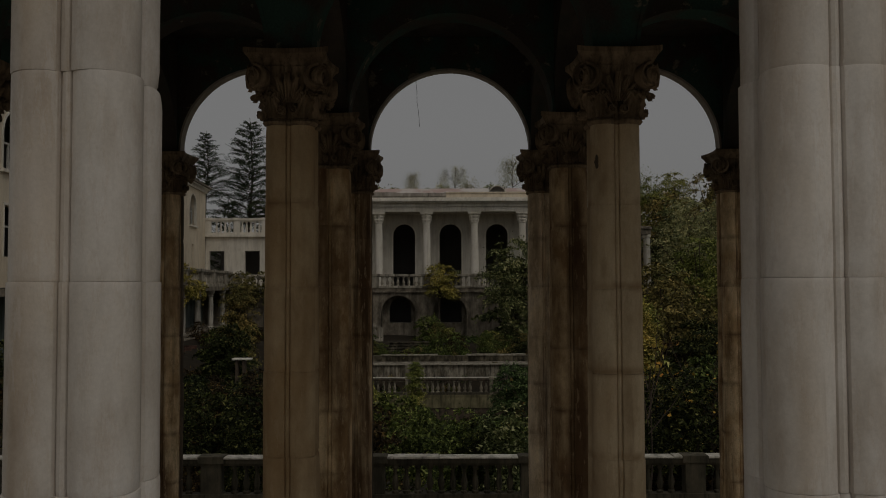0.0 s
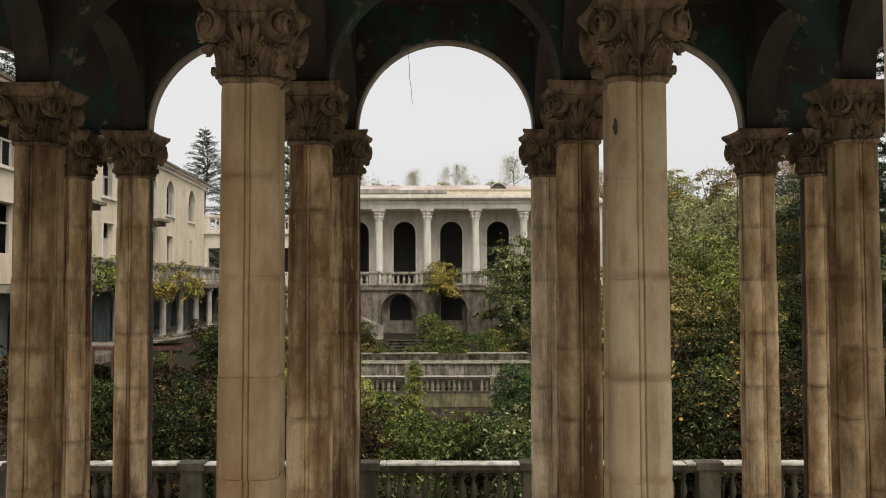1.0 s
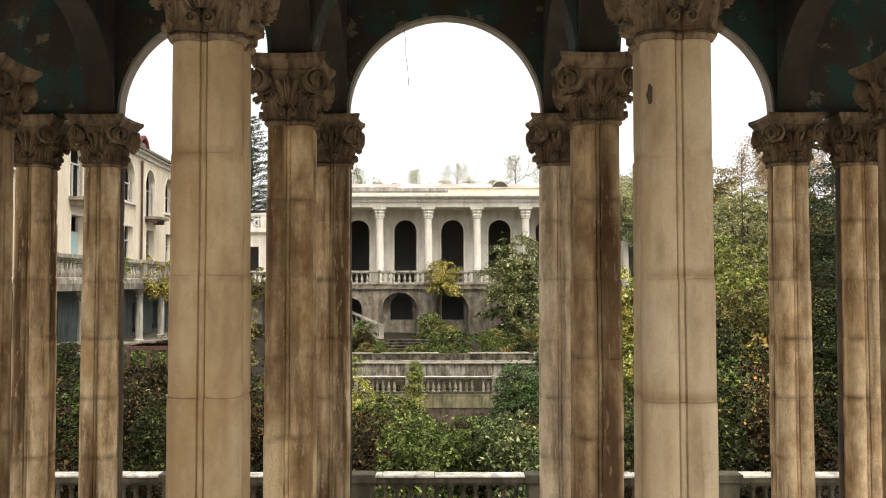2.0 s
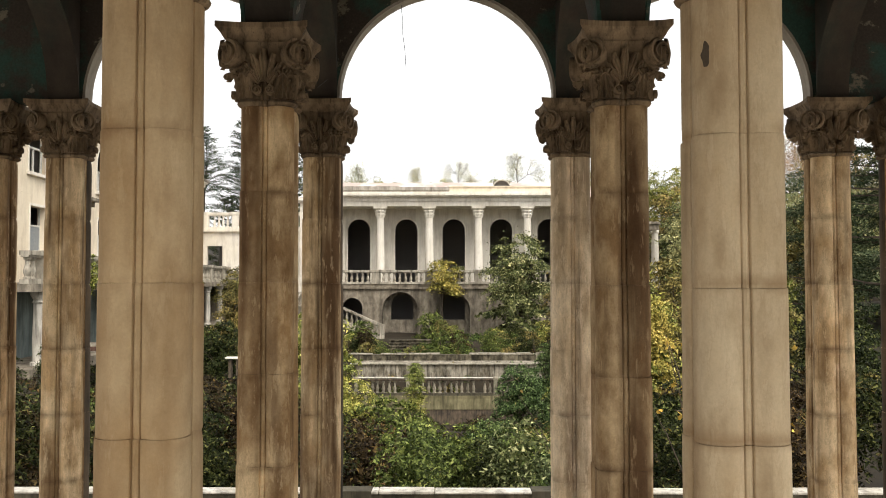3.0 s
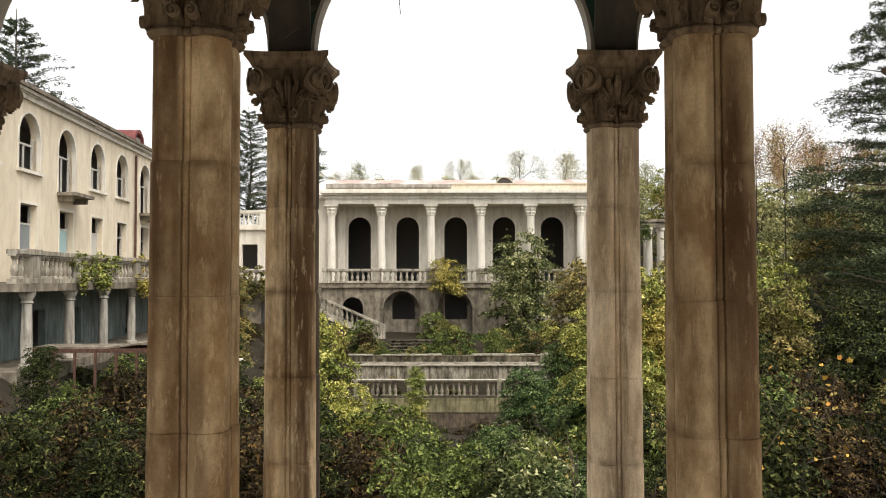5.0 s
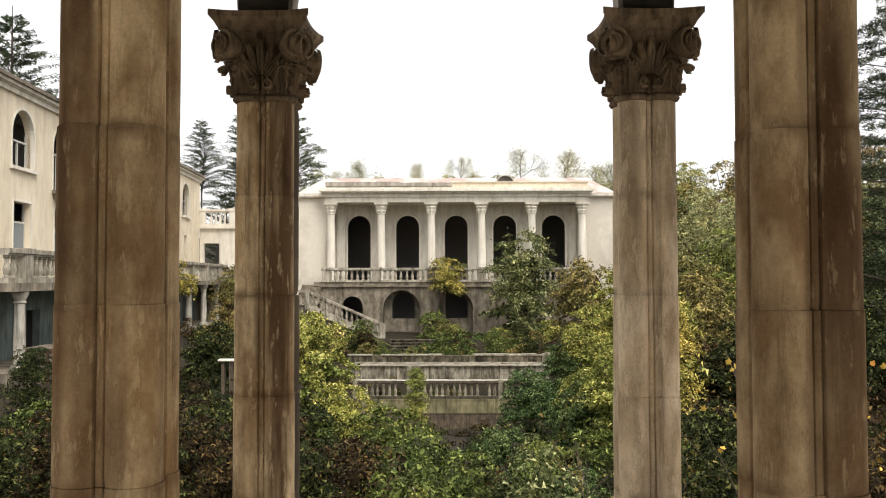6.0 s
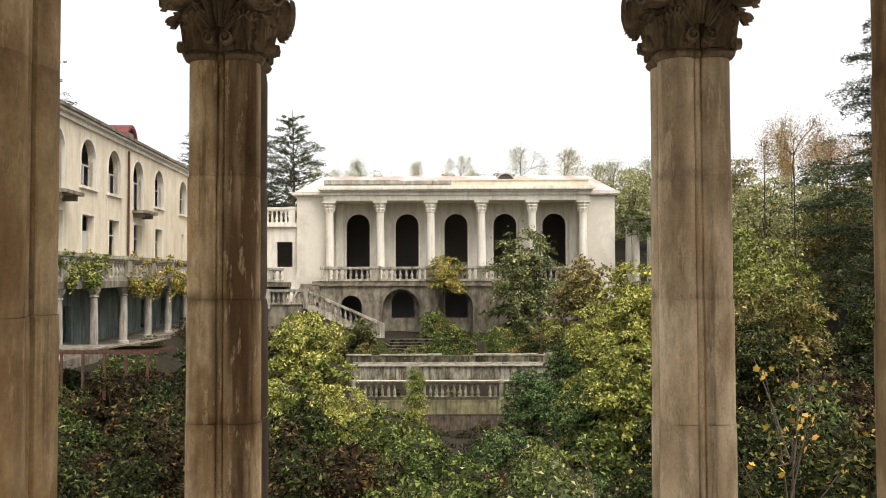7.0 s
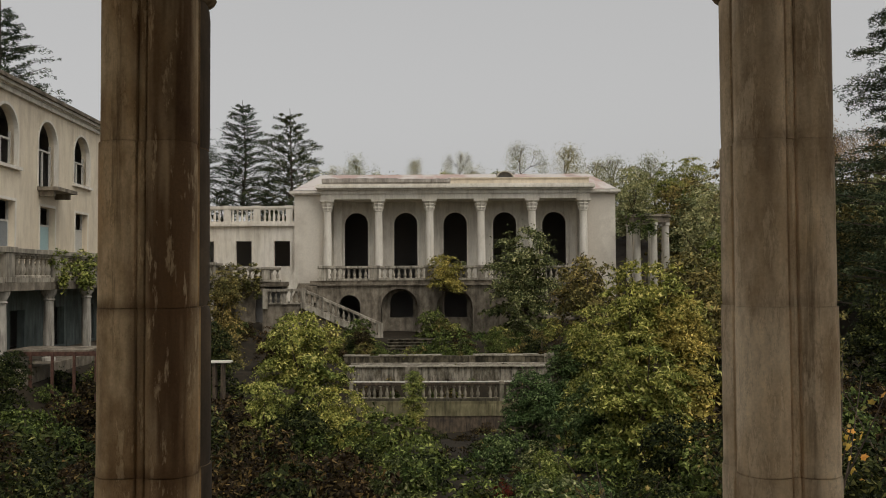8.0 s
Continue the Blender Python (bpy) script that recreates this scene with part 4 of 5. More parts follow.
# ---- the long dormitory ----
DORM_Z = 3.4
dorm = thing("dormitory", "derelict three-storey cream building with arched upper windows", "building", pose(-51.75, 182, DORM_Z, 0, 0, 93.76))
SL = [-11.6, -28, -39.7, -51, -61.3, -72, -82.7, -93]
holes_up = [(s, 2.7, 12.9 if s in (-72, -39.7) else 14.4, 18.0, True) for s in SL]
holes_lo = [(s, 2.15 if s < -20 else 0.9, 4.6 if s in (-72, -39.7) else 5.4, 10.7, False) for s in SL]
part("upper_wall", pierced(bmesh.new(), -100, 0, 12.0, 22.0, 0, 1.0, holes_up, 18), FAR_CREAM, dorm, "cream rendered upper wall")
part("lower_wall", pierced(bmesh.new(), -100, 0, 2.2, 11.996, 0, 1.0, holes_lo), FAR_CREAM, dorm, "cream rendered wall")
part("end_wall", boxes((-0.9, 0, 1.0, 25, -6, 22)), FAR_CREAM, dorm)
part("near_end_wall", boxes((-100, -99.1, 1.0, 25, -6, 22)), FAR_CREAM, dorm)
part("inner_wall", boxes((-99, -1, 7, 7.4, -6, 22), (-99, -1, 1.01, 7, 11.6, 11.99), (-99, -1, 1.01, 7, 2.0, 2.4), (-99, -1, 1.01, 7, 21.8, 22.0)), DARK_ROOM, dorm, "unlit rooms")
part("bed_mould", boxes((-100.2, 0.4, -0.35, 25.4, 22.004, 22.5)), FAR_GREY, dorm)
part("cornice_course", boxes((-100.3, 0.5, -0.5, 25.5, 22.504, 22.656)), FAR_GREY, dorm)
part("cornice", boxes((-100.4, 0.7, -0.8, 25.7, 22.66, 23.0)), FAR_GREY, dorm, "projecting cornice with dark damp")
part("gutter_edge", boxes((-100.6, 0.9, -1.1, 26, 23.004, 23.22), (-100.5, 0.8, -0.95, 25.9, 23.224, 23.5)), FAR_STONE, dorm, "blackened roof edge")
bm = bmesh.new()
a = [bm.verts.new(p) for p in ((-100.4, -0.9, 23.5), (0.7, -0.9, 23.5), (0.7, 25.8, 23.5), (-100.4, 25.8, 23.5), (-100.4, 12, 26.2), (-9, 12, 26.2))]
for f in ((0, 1, 5, 4), (1, 2, 5), (2, 3, 4, 5), (3, 0, 4), (3, 2, 1, 0)):
    bm.faces.new([a[i] for i in f])
part("roof", bm, ROOF_RED, dorm, "rusty sheet roof")
bm = band(bmesh.new(), 0, 0, 2.0, 2.4, -2.2, 8, 14)
bmesh.ops.transform(bm, matrix=pose(-40.0, 3.0, 23.5, 0, 0, 0) @ Matrix.Diagonal((1.15, 1, 1.2, 1)), verts=bm.verts)
part("dormer", bm, RED_SHEET, dorm, "dark red barrel dormer")
# Dark sheet for the shaded inside of this dormer.
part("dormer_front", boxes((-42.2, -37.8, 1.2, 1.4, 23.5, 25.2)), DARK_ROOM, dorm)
for s in SL:
    tall = s in (-72, -39.7)
    zb = 12.9 if tall else 14.4
    part("window_surround", band(bmesh.new(), s, 18.0, 2.68, 2.95, -0.08, 0.4, 18, legs=18.0 - zb), FAR_WHITE, dorm)
    w = part("window", boxes((s - 2.69, s - 2.5, 0.75, 0.97, zb, 18.2), (s + 2.5, s + 2.69, 0.75, 0.97, zb, 18.2), (s - 2.5, s + 2.5, 0.75, 0.97, 17.3, 17.5), (s + 0.3, s + 0.5, 0.77, 0.95, zb, 17.3)), WOOD_PALE, dorm)
    if not tall:
        part("sill", boxes((s - 3.2, s + 3.2, -0.4, 0.6, zb - 0.35, zb - 0.004)), FAR_WHITE, dorm)
    else:
        b = part("balcony", boxes((s - 3.0, s + 3.0, -2.3, -0.004, 12.45, 12.85), (s - 2.5, s - 2.0, -1.7, -0.004, 11.8, 12.446), (s + 2.0, s + 2.5, -1.7, -0.004, 11.8, 12.446)), FAR_STONE, dorm, "crumbling balcony slab")
    z0 = 4.6 if tall else 5.4
    if s < -20:
        w = part("lower_window", boxes((s - 2.14, s - 1.98, 0.65, 0.85, z0, 10.7), (s + 1.98, s + 2.14, 0.65, 0.85, z0, 10.7), (s - 1.98, s + 1.98, 0.65, 0.85, 8.5, 8.7)), WOOD_PALE, dorm)
        if s in (-72, -61.3, -82.7):
            part("pane", boxes((s - 1.98, s + 1.98, 0.7, 0.75, z0, 8.5)), DOOR_BLUE if s == -72 else WOOD_PALE if s == -61.3 else GLASS_DIM, w)
        part("lower_surround", boxes((s - 2.4, s - 2.16, -0.07, 0.3, z0, 11.0), (s + 2.16, s + 2.4, -0.07, 0.3, z0, 11.0), (s - 2.16, s + 2.16, -0.07, 0.3, 10.72, 11.0)), FAR_WHITE, dorm)
smooth(part("downpipe", lathe(bmesh.new(), [(0.18, 4.5), (0.18, 21.5)], 8, -45.3, -0.3), RUST, dorm, "rusty downpipe"))
# its terrace, carried on stout columns
TD = 6.5
part("terrace_slab", boxes((-100, -3, -TD, -0.01, 1.35, 2.1)), FAR_STONE, dorm, "stained terrace slab")
part("arcade_wall", pierced(bmesh.new(), -100, -1, -6, 1.346, -0.6, 0.2, [(s, 1.7, -5.4, -0.9, False) for s in (-92, -81, -70, -60, -49, -38, -27, -14)]), BLUE_WALL, dorm, "faded blue plaster under the terrace")
src = None
for s in (-96, -85.5, -75, -64.3, -53.5, -43, -32, -21, -10):
    m = pose(s, -TD + 0.9, -5.8)
    if src is None:
        src = smooth(part("terrace_column", lathe(bmesh.new(), [(0.7, 0), (0.7, 0.3), (0.5, 0.4), (0.54, 2.2), (0.45, 6.0), (0.62, 6.1), (0.46, 6.3), (0.75, 6.8), (0.8, 7.15)], 14), TERRACE_COL, dorm), 35)
        src.matrix_basis = m
    else:
        same("terrace_column", src, dorm, m)
part("terrace_base", boxes((-100, -3, -TD - 0.6, -0.61, -9, -5.8)), FAR_STONE, dorm)
balustrade("dormitory_balustrade", "vine-grown balustrade of the dormitory terrace", -100, -3, 2.104, 3.1, 1.15, 0.9, FAR_BALUSTER, pose(-51.75, 182, DORM_Z, 0, 0, 93.76) @ pose(0, -TD + 0.6, 0), [-96, -85.5, -75, -64.3, -53.5, -43, -32, -21, -10], 2.0)

# ---- terraced walls below the villa ----
def coping_run(parent, x0, x1, y0, y1, z, h, material, seed, gaps=()):
    """Worn coping stones laid end to end, some sunk or lost."""
    rg = random.Random(seed)
    x, k = x0, 0
    while x < x1 - 0.3:
        w = min(rg.uniform(1.1, 2.3), x1 - x)
        if k not in gaps:
            back = rg.uniform(-0.06, 0.06)
            b = boxes((x + 0.015, x + w - 0.015, y0 + back, y1 + back, z + 0.002, z + h * rg.uniform(0.7, 1.15)))
            bmesh.ops.bevel(b, geom=b.edges[:], offset=0.03, segments=1, affect="EDGES")
            part("coping_stone", b, material, parent)
        x, k = x + w, k + 1


tw = thing("terrace_wall", "long streaked concrete garden wall with broken coping", "wall", pose(0.54, 118, 2.7), "garden walls")
part("wall_body", boxes((-14.0, 12.0, 0, 1.2, -11, -6.8)), POOL_WALL, tw)
coping_run(tw, -14.1, 11.0, -0.1, 1.3, -6.8, 0.2, WALL_CAP, 3, (2, 7, 8))
part("end_pier", boxes((10.9, 12.3, -0.15, 1.35, -10.9, -6.5)), MOTTLED, tw)
tw = thing("terrace_wall", "long mottled stone garden wall with a thin pale ledge", "wall", pose(0.52, 112.5, 2.6), "garden walls")
part("wall_body", boxes((-13.0, 11.2, 0, 5.4, -12, -7.45)), MOTTLED, tw)
coping_run(tw, -13.2, 11.4, -0.3, 1.2, -7.45, 0.14, WALL_CAP, 5, (4,))
pb = balustrade("pool_balustrade", "broken pale balusters under a blackened rail", -11.9, 6.6, -10.15, 2.1, 0.66, 0.5, POOL_BAL, pose(0.48, 105, 2.42), (-11.5, -5.4, 4.9), 0.5, missing=(8, 22), jitter=0.05, coping=COPING, base=CONCRETE, rail=STONE_DARK)
tw = thing("pool_wall", "near-black pool wall under the balustrade", "wall", pose(0.48, 104.6, 2.42))
part("wall_body", boxes((-12.4, 8, 0.1, 8, -15, -11.75)), STONE_DARK, tw)
part("base_course", boxes((-12.2, 6.9, 0.02, 8, -11.746, -10.46)), MOSSY, tw, "olive-brown mossy base course")
part("ledge", boxes((-12.1, 6.8, 0.0, 1.6, -10.456, -10.154)), MOSSY, tw)
steps = thing("garden_steps", "dark weathered stone garden steps", "steps", pose(0.68, 146, 3.36))
for k in range(6):
    part("step", boxes((-11.0, -3.6, k * 0.8, 5.2, -10.4 + 0.45 * k + 0.001, -10.4 + 0.45 * (k + 1) - 0.12), (-11.1, -3.5, k * 0.8 - 0.22, 5.2, -10.4 + 0.45 * (k + 1) - 0.119, -10.4 + 0.45 * (k + 1))), POOL_WALL, steps)

table = thing("garden_table", "white stone slab on dark legs among the shrubs", "table", pose(-24.0, 100, -3.5))
part("tabletop", boxes((-1.1, 1.1, -0.6, 0.6, 0.55, 0.72)), FAR_WHITE, table)
for lx in (-0.75, 0.1):
    part("leg", boxes((lx, lx + 0.3, -0.4, 0.4, ground_z(-24, 100) + 3.3, 0.546)), STONE_DARK, table)

# ruined rail on the dormitory side and the round pergola
ruin = thing("concrete_frame", "ruined rusty concrete canopy frame", "ruin", pose(-31.6, 92, 4.1))
part("slab", boxes((-9, -1.5, -3, 1.5, -4.9, -4.75)), FAR_STONE, ruin)
part("fallen_slab", prism(bmesh.new(), [(-1.2, -4.9), (3.8, -4.2), (3.8, -4.05), (-1.2, -4.75)], -2.5, 2.0), FAR_STONE, ruin)
for k in range(3):
    part("beam", boxes((-9.2, 4.2, -3 + 2.1 * k, -2.75 + 2.1 * k, -5.3, -4.904)), RUST, ruin)
for k in range(7):
    part("prop", boxes((-8.8 + 2 * k, -8.6 + 2 * k, -3.3, -3.05, -10, -4.95)), RUST, ruin)
perg = thing("round_pergola", "ruined round pergola with thick posts and a broken ring beam", "pergola", pose(39.4, 182, VILLA_Z))
PH = 5.6 + 55 * 0.1137
bm = bmesh.new()
seg = 28
rings = []
for r, z in ((3.2, PH), (4.2, PH), (4.2, PH + 1.1), (4.5, PH + 1.15), (4.5, PH + 1.6), (3.2, PH + 1.6)):
    rings.append([(r * math.cos(2 * math.pi * k / seg), r * math.sin(2 * math.pi * k / seg), z + 0.18 * math.sin(k * 2.3) * (z > PH + 1.3)) for k in range(seg)])
loft(bm, rings + [rings[0]], cap=False)
part("ring_beam", bm, FAR_STONE, perg)
src = None
for k in range(7):
    m = pose(3.7 * math.cos(2 * math.pi * k / 7 + 0.3), 3.7 * math.sin(2 * math.pi * k / 7 + 0.3), -2)
    if src is None:
        src = smooth(part("post", lathe(bmesh.new(), [(0.75, 0), (0.75, 1.8), (0.55, PH + 1.4), (0.75, PH + 1.5), (0.75, PH + 2.0)], 12), FAR_GREY, perg))
        src.matrix_basis = m
    else:
        same("post", src, perg, m)
part("pergola_base", lathe(bmesh.new(), [(5.2, -12), (5.2, -2.0)], 24), FAR_STONE, perg)


# ---- plants ----
def leaves_mesh(name, pts, normals, size, rng, material, wide=0.55, spread=0.35):
    """One small bent leaf at each point."""
    n = len(pts)
    nrm = normals / (np.linalg.norm(normals, axis=1)[:, None] + 1e-9)
    rnd = rng.normal(size=(n, 3))
    along = np.cross(nrm, rnd)
    along /= np.linalg.norm(along, axis=1)[:, None] + 1e-9
    across = np.cross(nrm, along)
    ln = size * rng.uniform(0.6, 1.35, (n, 1))
    v = np.empty((n, 3, 3))
    v[:, 0] = pts - along * ln * 0.45 + across * ln * wide * 0.42 + nrm * ln * 0.1
    v[:, 1] = pts + along * ln * 0.55 - nrm * ln * 0.1
    v[:, 2] = pts - along * ln * 0.38 - across * ln * wide * 0.5
    f = np.arange(n * 3).reshape(n, 3)
    me = bpy.data.meshes.new(name)
    me.from_pydata(v.reshape(-1, 3).tolist(), [], f.tolist())
    me.materials.append(material)
    return me


def clump_cloud(rng, lobes, n, shell=0.16):
    lobes = np.array(lobes)
    area = lobes[:, 3] * lobes[:, 4]
    pick = rng.choice(len(lobes), n, p=area / area.sum())
    d = rng.normal(size=(n, 3))
    d[:, 2] = np.where(rng.random(n) < 0.7, np.abs(d[:, 2]), d[:, 2]) + 0.1
    d /= np.linalg.norm(d, axis=1)[:, None]
    r = 1 - np.abs(rng.normal(size=n)) * shell
    L = lobes[pick]
    p = L[:, :3] + d * r[:, None] * np.stack([L[:, 3], L[:, 3], L[:, 4]], 1)
    nrm = d * 0.7 + rng.normal(size=(n, 3)) * 0.42 + np.array([0, 0, 0.55])
    return p, nrm


def limb(bm, p, q, r0, r1, seg=6):
    d = (Vector(q) - Vector(p))
    side = d.orthogonal().normalized()
    up = d.cross(side).normalized()
    rings = []
    for c, r in ((Vector(p), r0), ((Vector(p) + Vector(q)) / 2 + side * d.length * 0.04, (r0 + r1) / 2), (Vector(q), r1)):
        rings.append([c + side * r * math.cos(2 * math.pi * k / seg) + up * r * math.sin(2 * math.pi * k / seg) for k in range(seg)])
    loft(bm, rings)


def wood_mesh(name, bm):
    me = bpy.data.meshes.new(name)
    bm.to_mesh(me)
    bm.free()
    me.materials.append(BARK)
    return me


def bush_parts(seed, kind, tall, n, size, loose=0.10):
    """Unit crown, about one in radius: drooping sprays of leaves in tiers, with dark gaps between; and the limbs in it."""
    rng = np.random.default_rng(seed)
    hc = 2.0 if tall else 1.6
    count = 46 if n < 3000 else 72
    lobes = []
    for i in range(count):
        t = rng.uniform(0.04, 0.97)
        rad = 0.92 * math.sqrt(max(0.05, 1 - (abs(t - 0.40) / 0.62) ** 2))
        a = rng.uniform(0, 2 * math.pi)
        q = rng.uniform(0.12, 1.0) ** 0.5 * rad
        R = rng.uniform(0.13, 0.30) * (1.12 - 0.45 * t) * (1.15 if n < 3000 else 1.0)
        lobes.append((q * math.cos(a), q * math.sin(a), t * hc, R, rng.uniform(0.25, 0.62)))
    L = np.array(lobes)
    pick = rng.choice(count, n, p=L[:, 3] ** 2 / (L[:, 3] ** 2).sum())
    S = L[pick]
    ang, rr = rng.uniform(0, 2 * math.pi, n), np.sqrt(rng.random(n))
    fringe = 1 + 0.28 * np.sin(ang * 5 + pick * 1.7) * rr
    dx, dy = np.cos(ang) * rr * fringe, np.sin(ang) * rr * fringe
    out = S[:, :2] / (np.linalg.norm(S[:, :2], axis=1)[:, None] + 0.05)
    lean = dx * out[:, 0] + dy * out[:, 1]
    dz = 0.30 - S[:, 4] * rr ** 2 - 0.34 * lean + rng.normal(size=n) * 0.14
    p = S[:, :3] + np.stack([dx, dy, dz], 1) * S[:, 3:4]
    nr = np.stack([dx * 0.6 + out[:, 0] * 0.35, dy * 0.6 + out[:, 1] * 0.35, np.full(n, 0.75)], 1) + rng.normal(size=(n, 3)) * 0.42
    m = int(n * loose)
    extra = rng.integers(0, n, m)
    p = np.concatenate([p, p[extra] * 1.03 + rng.normal(size=(m, 3)) * 0.07])
    nr = np.concatenate([nr, rng.normal(size=(m, 3))])
    core = n // 7
    d = rng.normal(size=(core, 3))
    d *= (rng.random(core) ** 0.4 / np.linalg.norm(d, axis=1))[:, None]
    reach = np.full(core, 1.0)
    reach[d[:, 2] > 0] = 0.85
    p = np.concatenate([p, d * np.array([0.56, 0.56, 0.42 * hc]) * reach[:, None] + np.array([0, 0, 0.42 * hc])])
    nr = np.concatenate([nr, rng.normal(size=(core, 3))])
    sizes = np.concatenate([np.full(n + m, size), np.full(core, max(0.105, size * 1.3))])[:, None]
    crown = leaves_mesh("crown", p, nr, sizes, rng, LEAF[kind])
    bm = bmesh.new()
    for i in range(9):
        limb(bm, (0.0, 0.0, -0.05 + 0.04 * i), lobes[i][:3], 0.026, 0.007, 5)
    limb(bm, (0, 0, -0.1), (0.03, 0.02, hc * 0.6), 0.055, 0.02)
    return crown, wood_mesh("branch", bm)


def sparse_parts(seed, kind="bare"):
    """A thin autumn tree: fine twigs with few leaves."""
    rng = np.random.default_rng(seed)
    bm = bmesh.new()
    tips = []

    def grow(p, d, ln, r, depth):
        q = p + d * ln
        limb(bm, p, q, r, r * 0.6, 4)
        if depth == 0:
            tips.append(q)
            return
        for _ in range(3):
            nd = (d + Vector(rng.normal(size=3) * 0.44) + Vector((0, 0, 0.16))).normalized()
            grow(q, nd, ln * 0.70, r * 0.6, depth - 1)
    grow(Vector((0, 0, 0)), Vector((0, 0, 1)), 0.55, 0.022, 4)
    tp = np.array([(t.x, t.y, t.z) for t in tips])
    pick = rng.integers(0, len(tp), 4600)
    p = tp[pick] * np.concatenate([rng.uniform(0.75, 1.15, (4600, 2)), rng.uniform(0.45, 1.04, (4600, 1))], 1) + rng.normal(size=(4600, 3)) * 0.09
    crown = leaves_mesh("crown", p, rng.normal(size=(4600, 3)), 0.031 if kind == "bare" else 0.036, rng, LEAF[kind])
    return crown, wood_mesh("branch", bm)


def cedar_parts(seed, near=False):
    """A cedar, three and a fifth of its radius high: tiers of flat, spreading boughs with gaps between."""
    rng = np.random.default_rng(seed)
    bm = bmesh.new()
    hc = 3.2
    limb(bm, (0, 0, -0.1), (0, 0, hc), 0.045, 0.006, 7)
    pts, nrs = [], []
    levels = 17 if near else 21
    for lev in range(levels):
        f = 0.02 + 0.96 * (lev / levels) ** 0.92
        reach = ((1.0 - f) ** 0.62 + 0.04) * (1.22 if near else 1.4)
        turn = rng.uniform(0, 6.28)
        count = 8 if near else 7
        for b in range(count):
            z = f * hc + rng.uniform(-0.035, 0.035) * (1 if near else 2.6)
            a = turn + 2 * math.pi * b / count + rng.uniform(-0.3, 0.3)
            ln = reach * (rng.uniform(0.62, 1.12) if near else rng.uniform(0.7, 1.06))
            rise = rng.uniform(0.10, 0.24) if near else rng.uniform(0.22, 0.48)
            limb(bm, (0, 0, z - 0.05), (math.cos(a) * ln * 0.9, math.sin(a) * ln * 0.9, z - 0.05 + rise * ln * (0.45 if near else 0.8)), 0.016 * (1.1 - f), 0.003, 4)
            for spray in range(9 if near else 6):
                t0 = rng.uniform(0.15, 0.95)
                side0 = rng.normal() * (0.26 if near else 0.15) * ln * (1.1 - t0 * 0.75)
                k = int((26 + 135 * ln) if near else (8 + 46 * ln))
                along = rng.uniform(-0.16, 0.16, k)
                out = 0.5 * np.sign(side0) * np.abs(along)
                t = t0 + along * 0.9
                side = side0 * (1 + along) + out * 0.3 * ln + rng.normal(size=k) * 0.022 * ln
                x = np.cos(a) * ln * t - np.sin(a) * side
                y = np.sin(a) * ln * t + np.cos(a) * side
                zz = z - 0.05 + ln * (rise * t - ((rise + 0.05) if near else 0.25) * np.clip(t - 0.55, 0, 1) ** 1.4 * 1.3) + rng.normal(size=k) * 0.012 - np.abs(side) * 0.28 - np.abs(rng.normal(size=k)) * 0.018
                pts.append(np.stack([x, y, zz], 1))
                nrs.append(np.stack([rng.normal(size=k) * 0.5, rng.normal(size=k) * 0.5, np.ones(k)], 1))
    p, nr = np.concatenate(pts), np.concatenate(nrs)
    crown = leaves_mesh("crown", p, nr, 0.031 if near else 0.052, rng, LEAF["cedar"], wide=0.28)
    return crown, wood_mesh("branch", bm)


STEM = bmesh.new()
lathe(STEM, [(1.0, 0), (0.8, 0.1), (0.7, 0.6), (0.6, 1.02)], 8)
STEM = wood_mesh("trunk", STEM)
BANK = {}


def plant(name, label, category, kind, x, y, ztop, r, variant, form, group, leafs=5200, size=0.088, stack=True):
    key = (kind, form, variant)
    if key not in BANK:
        seed = sum(map(ord, kind + form)) * 7 + variant
        if form == "cedar":
            BANK[key] = cedar_parts(seed, variant == 9) + (3.2,)
        elif kind in ("bare", "rust"):
            BANK[key] = sparse_parts(seed, kind) + (1.55,)
        else:
            BANK[key] = bush_parts(seed, kind, form == "tree", leafs, size) + (2.05 if form == "tree" else 1.65,)
    crown, limbs, hc = BANK[key]
    zg = ground_z(x, y) - 0.15
    zc = ztop - hc * r
    ob = thing(name, label, category, pose(x, y, zg, 0, 0, (variant * 97 + int(x * 31 + y * 17)) % 360), group)
    up = max(zc - zg, 0.05)
    o = new("trunk", STEM)
    o.parent = ob
    thick = 0.022 if kind in ("bare", "rust") else 0.055
    o.matrix_basis = Matrix.Diagonal((r * thick, r * thick, up, 1))
    for nm, me in (("branch", limbs), ("crown", crown)):
        o = new(nm, me)
        o.parent = ob
        if (form == "cedar" or name == "weed") and nm == "branch":
            tagged(o, kind="stuff")
        o.matrix_basis = pose(0, 0, zc - zg) @ Matrix.Scale(r, 4)
    if stack and (form == "bush" or (form == "tree" and kind not in ("bare", "rust"))):
        k = 0
        low = (kind, form, "skirt")
        if low not in BANK:
            BANK[low] = bush_parts(sum(map(ord, kind)) + 3, kind, False, 1800, 0.11)
        while zc - 0.5 * r > zg and k < (3 if form == "bush" else 1):
            zc -= 1.05 * r
            k += 1
            o = new("crown", BANK[low][0])
            o.parent = ob
            o.matrix_basis = pose(0.15 * r * math.cos(k * 2 + x), 0.15 * r * math.sin(k * 2 + x), zc - zg, 0, 0, 110 * k) @ Matrix.Scale(r * (1.0 + 0.08 * k), 4)
    return ob


HEAP = []


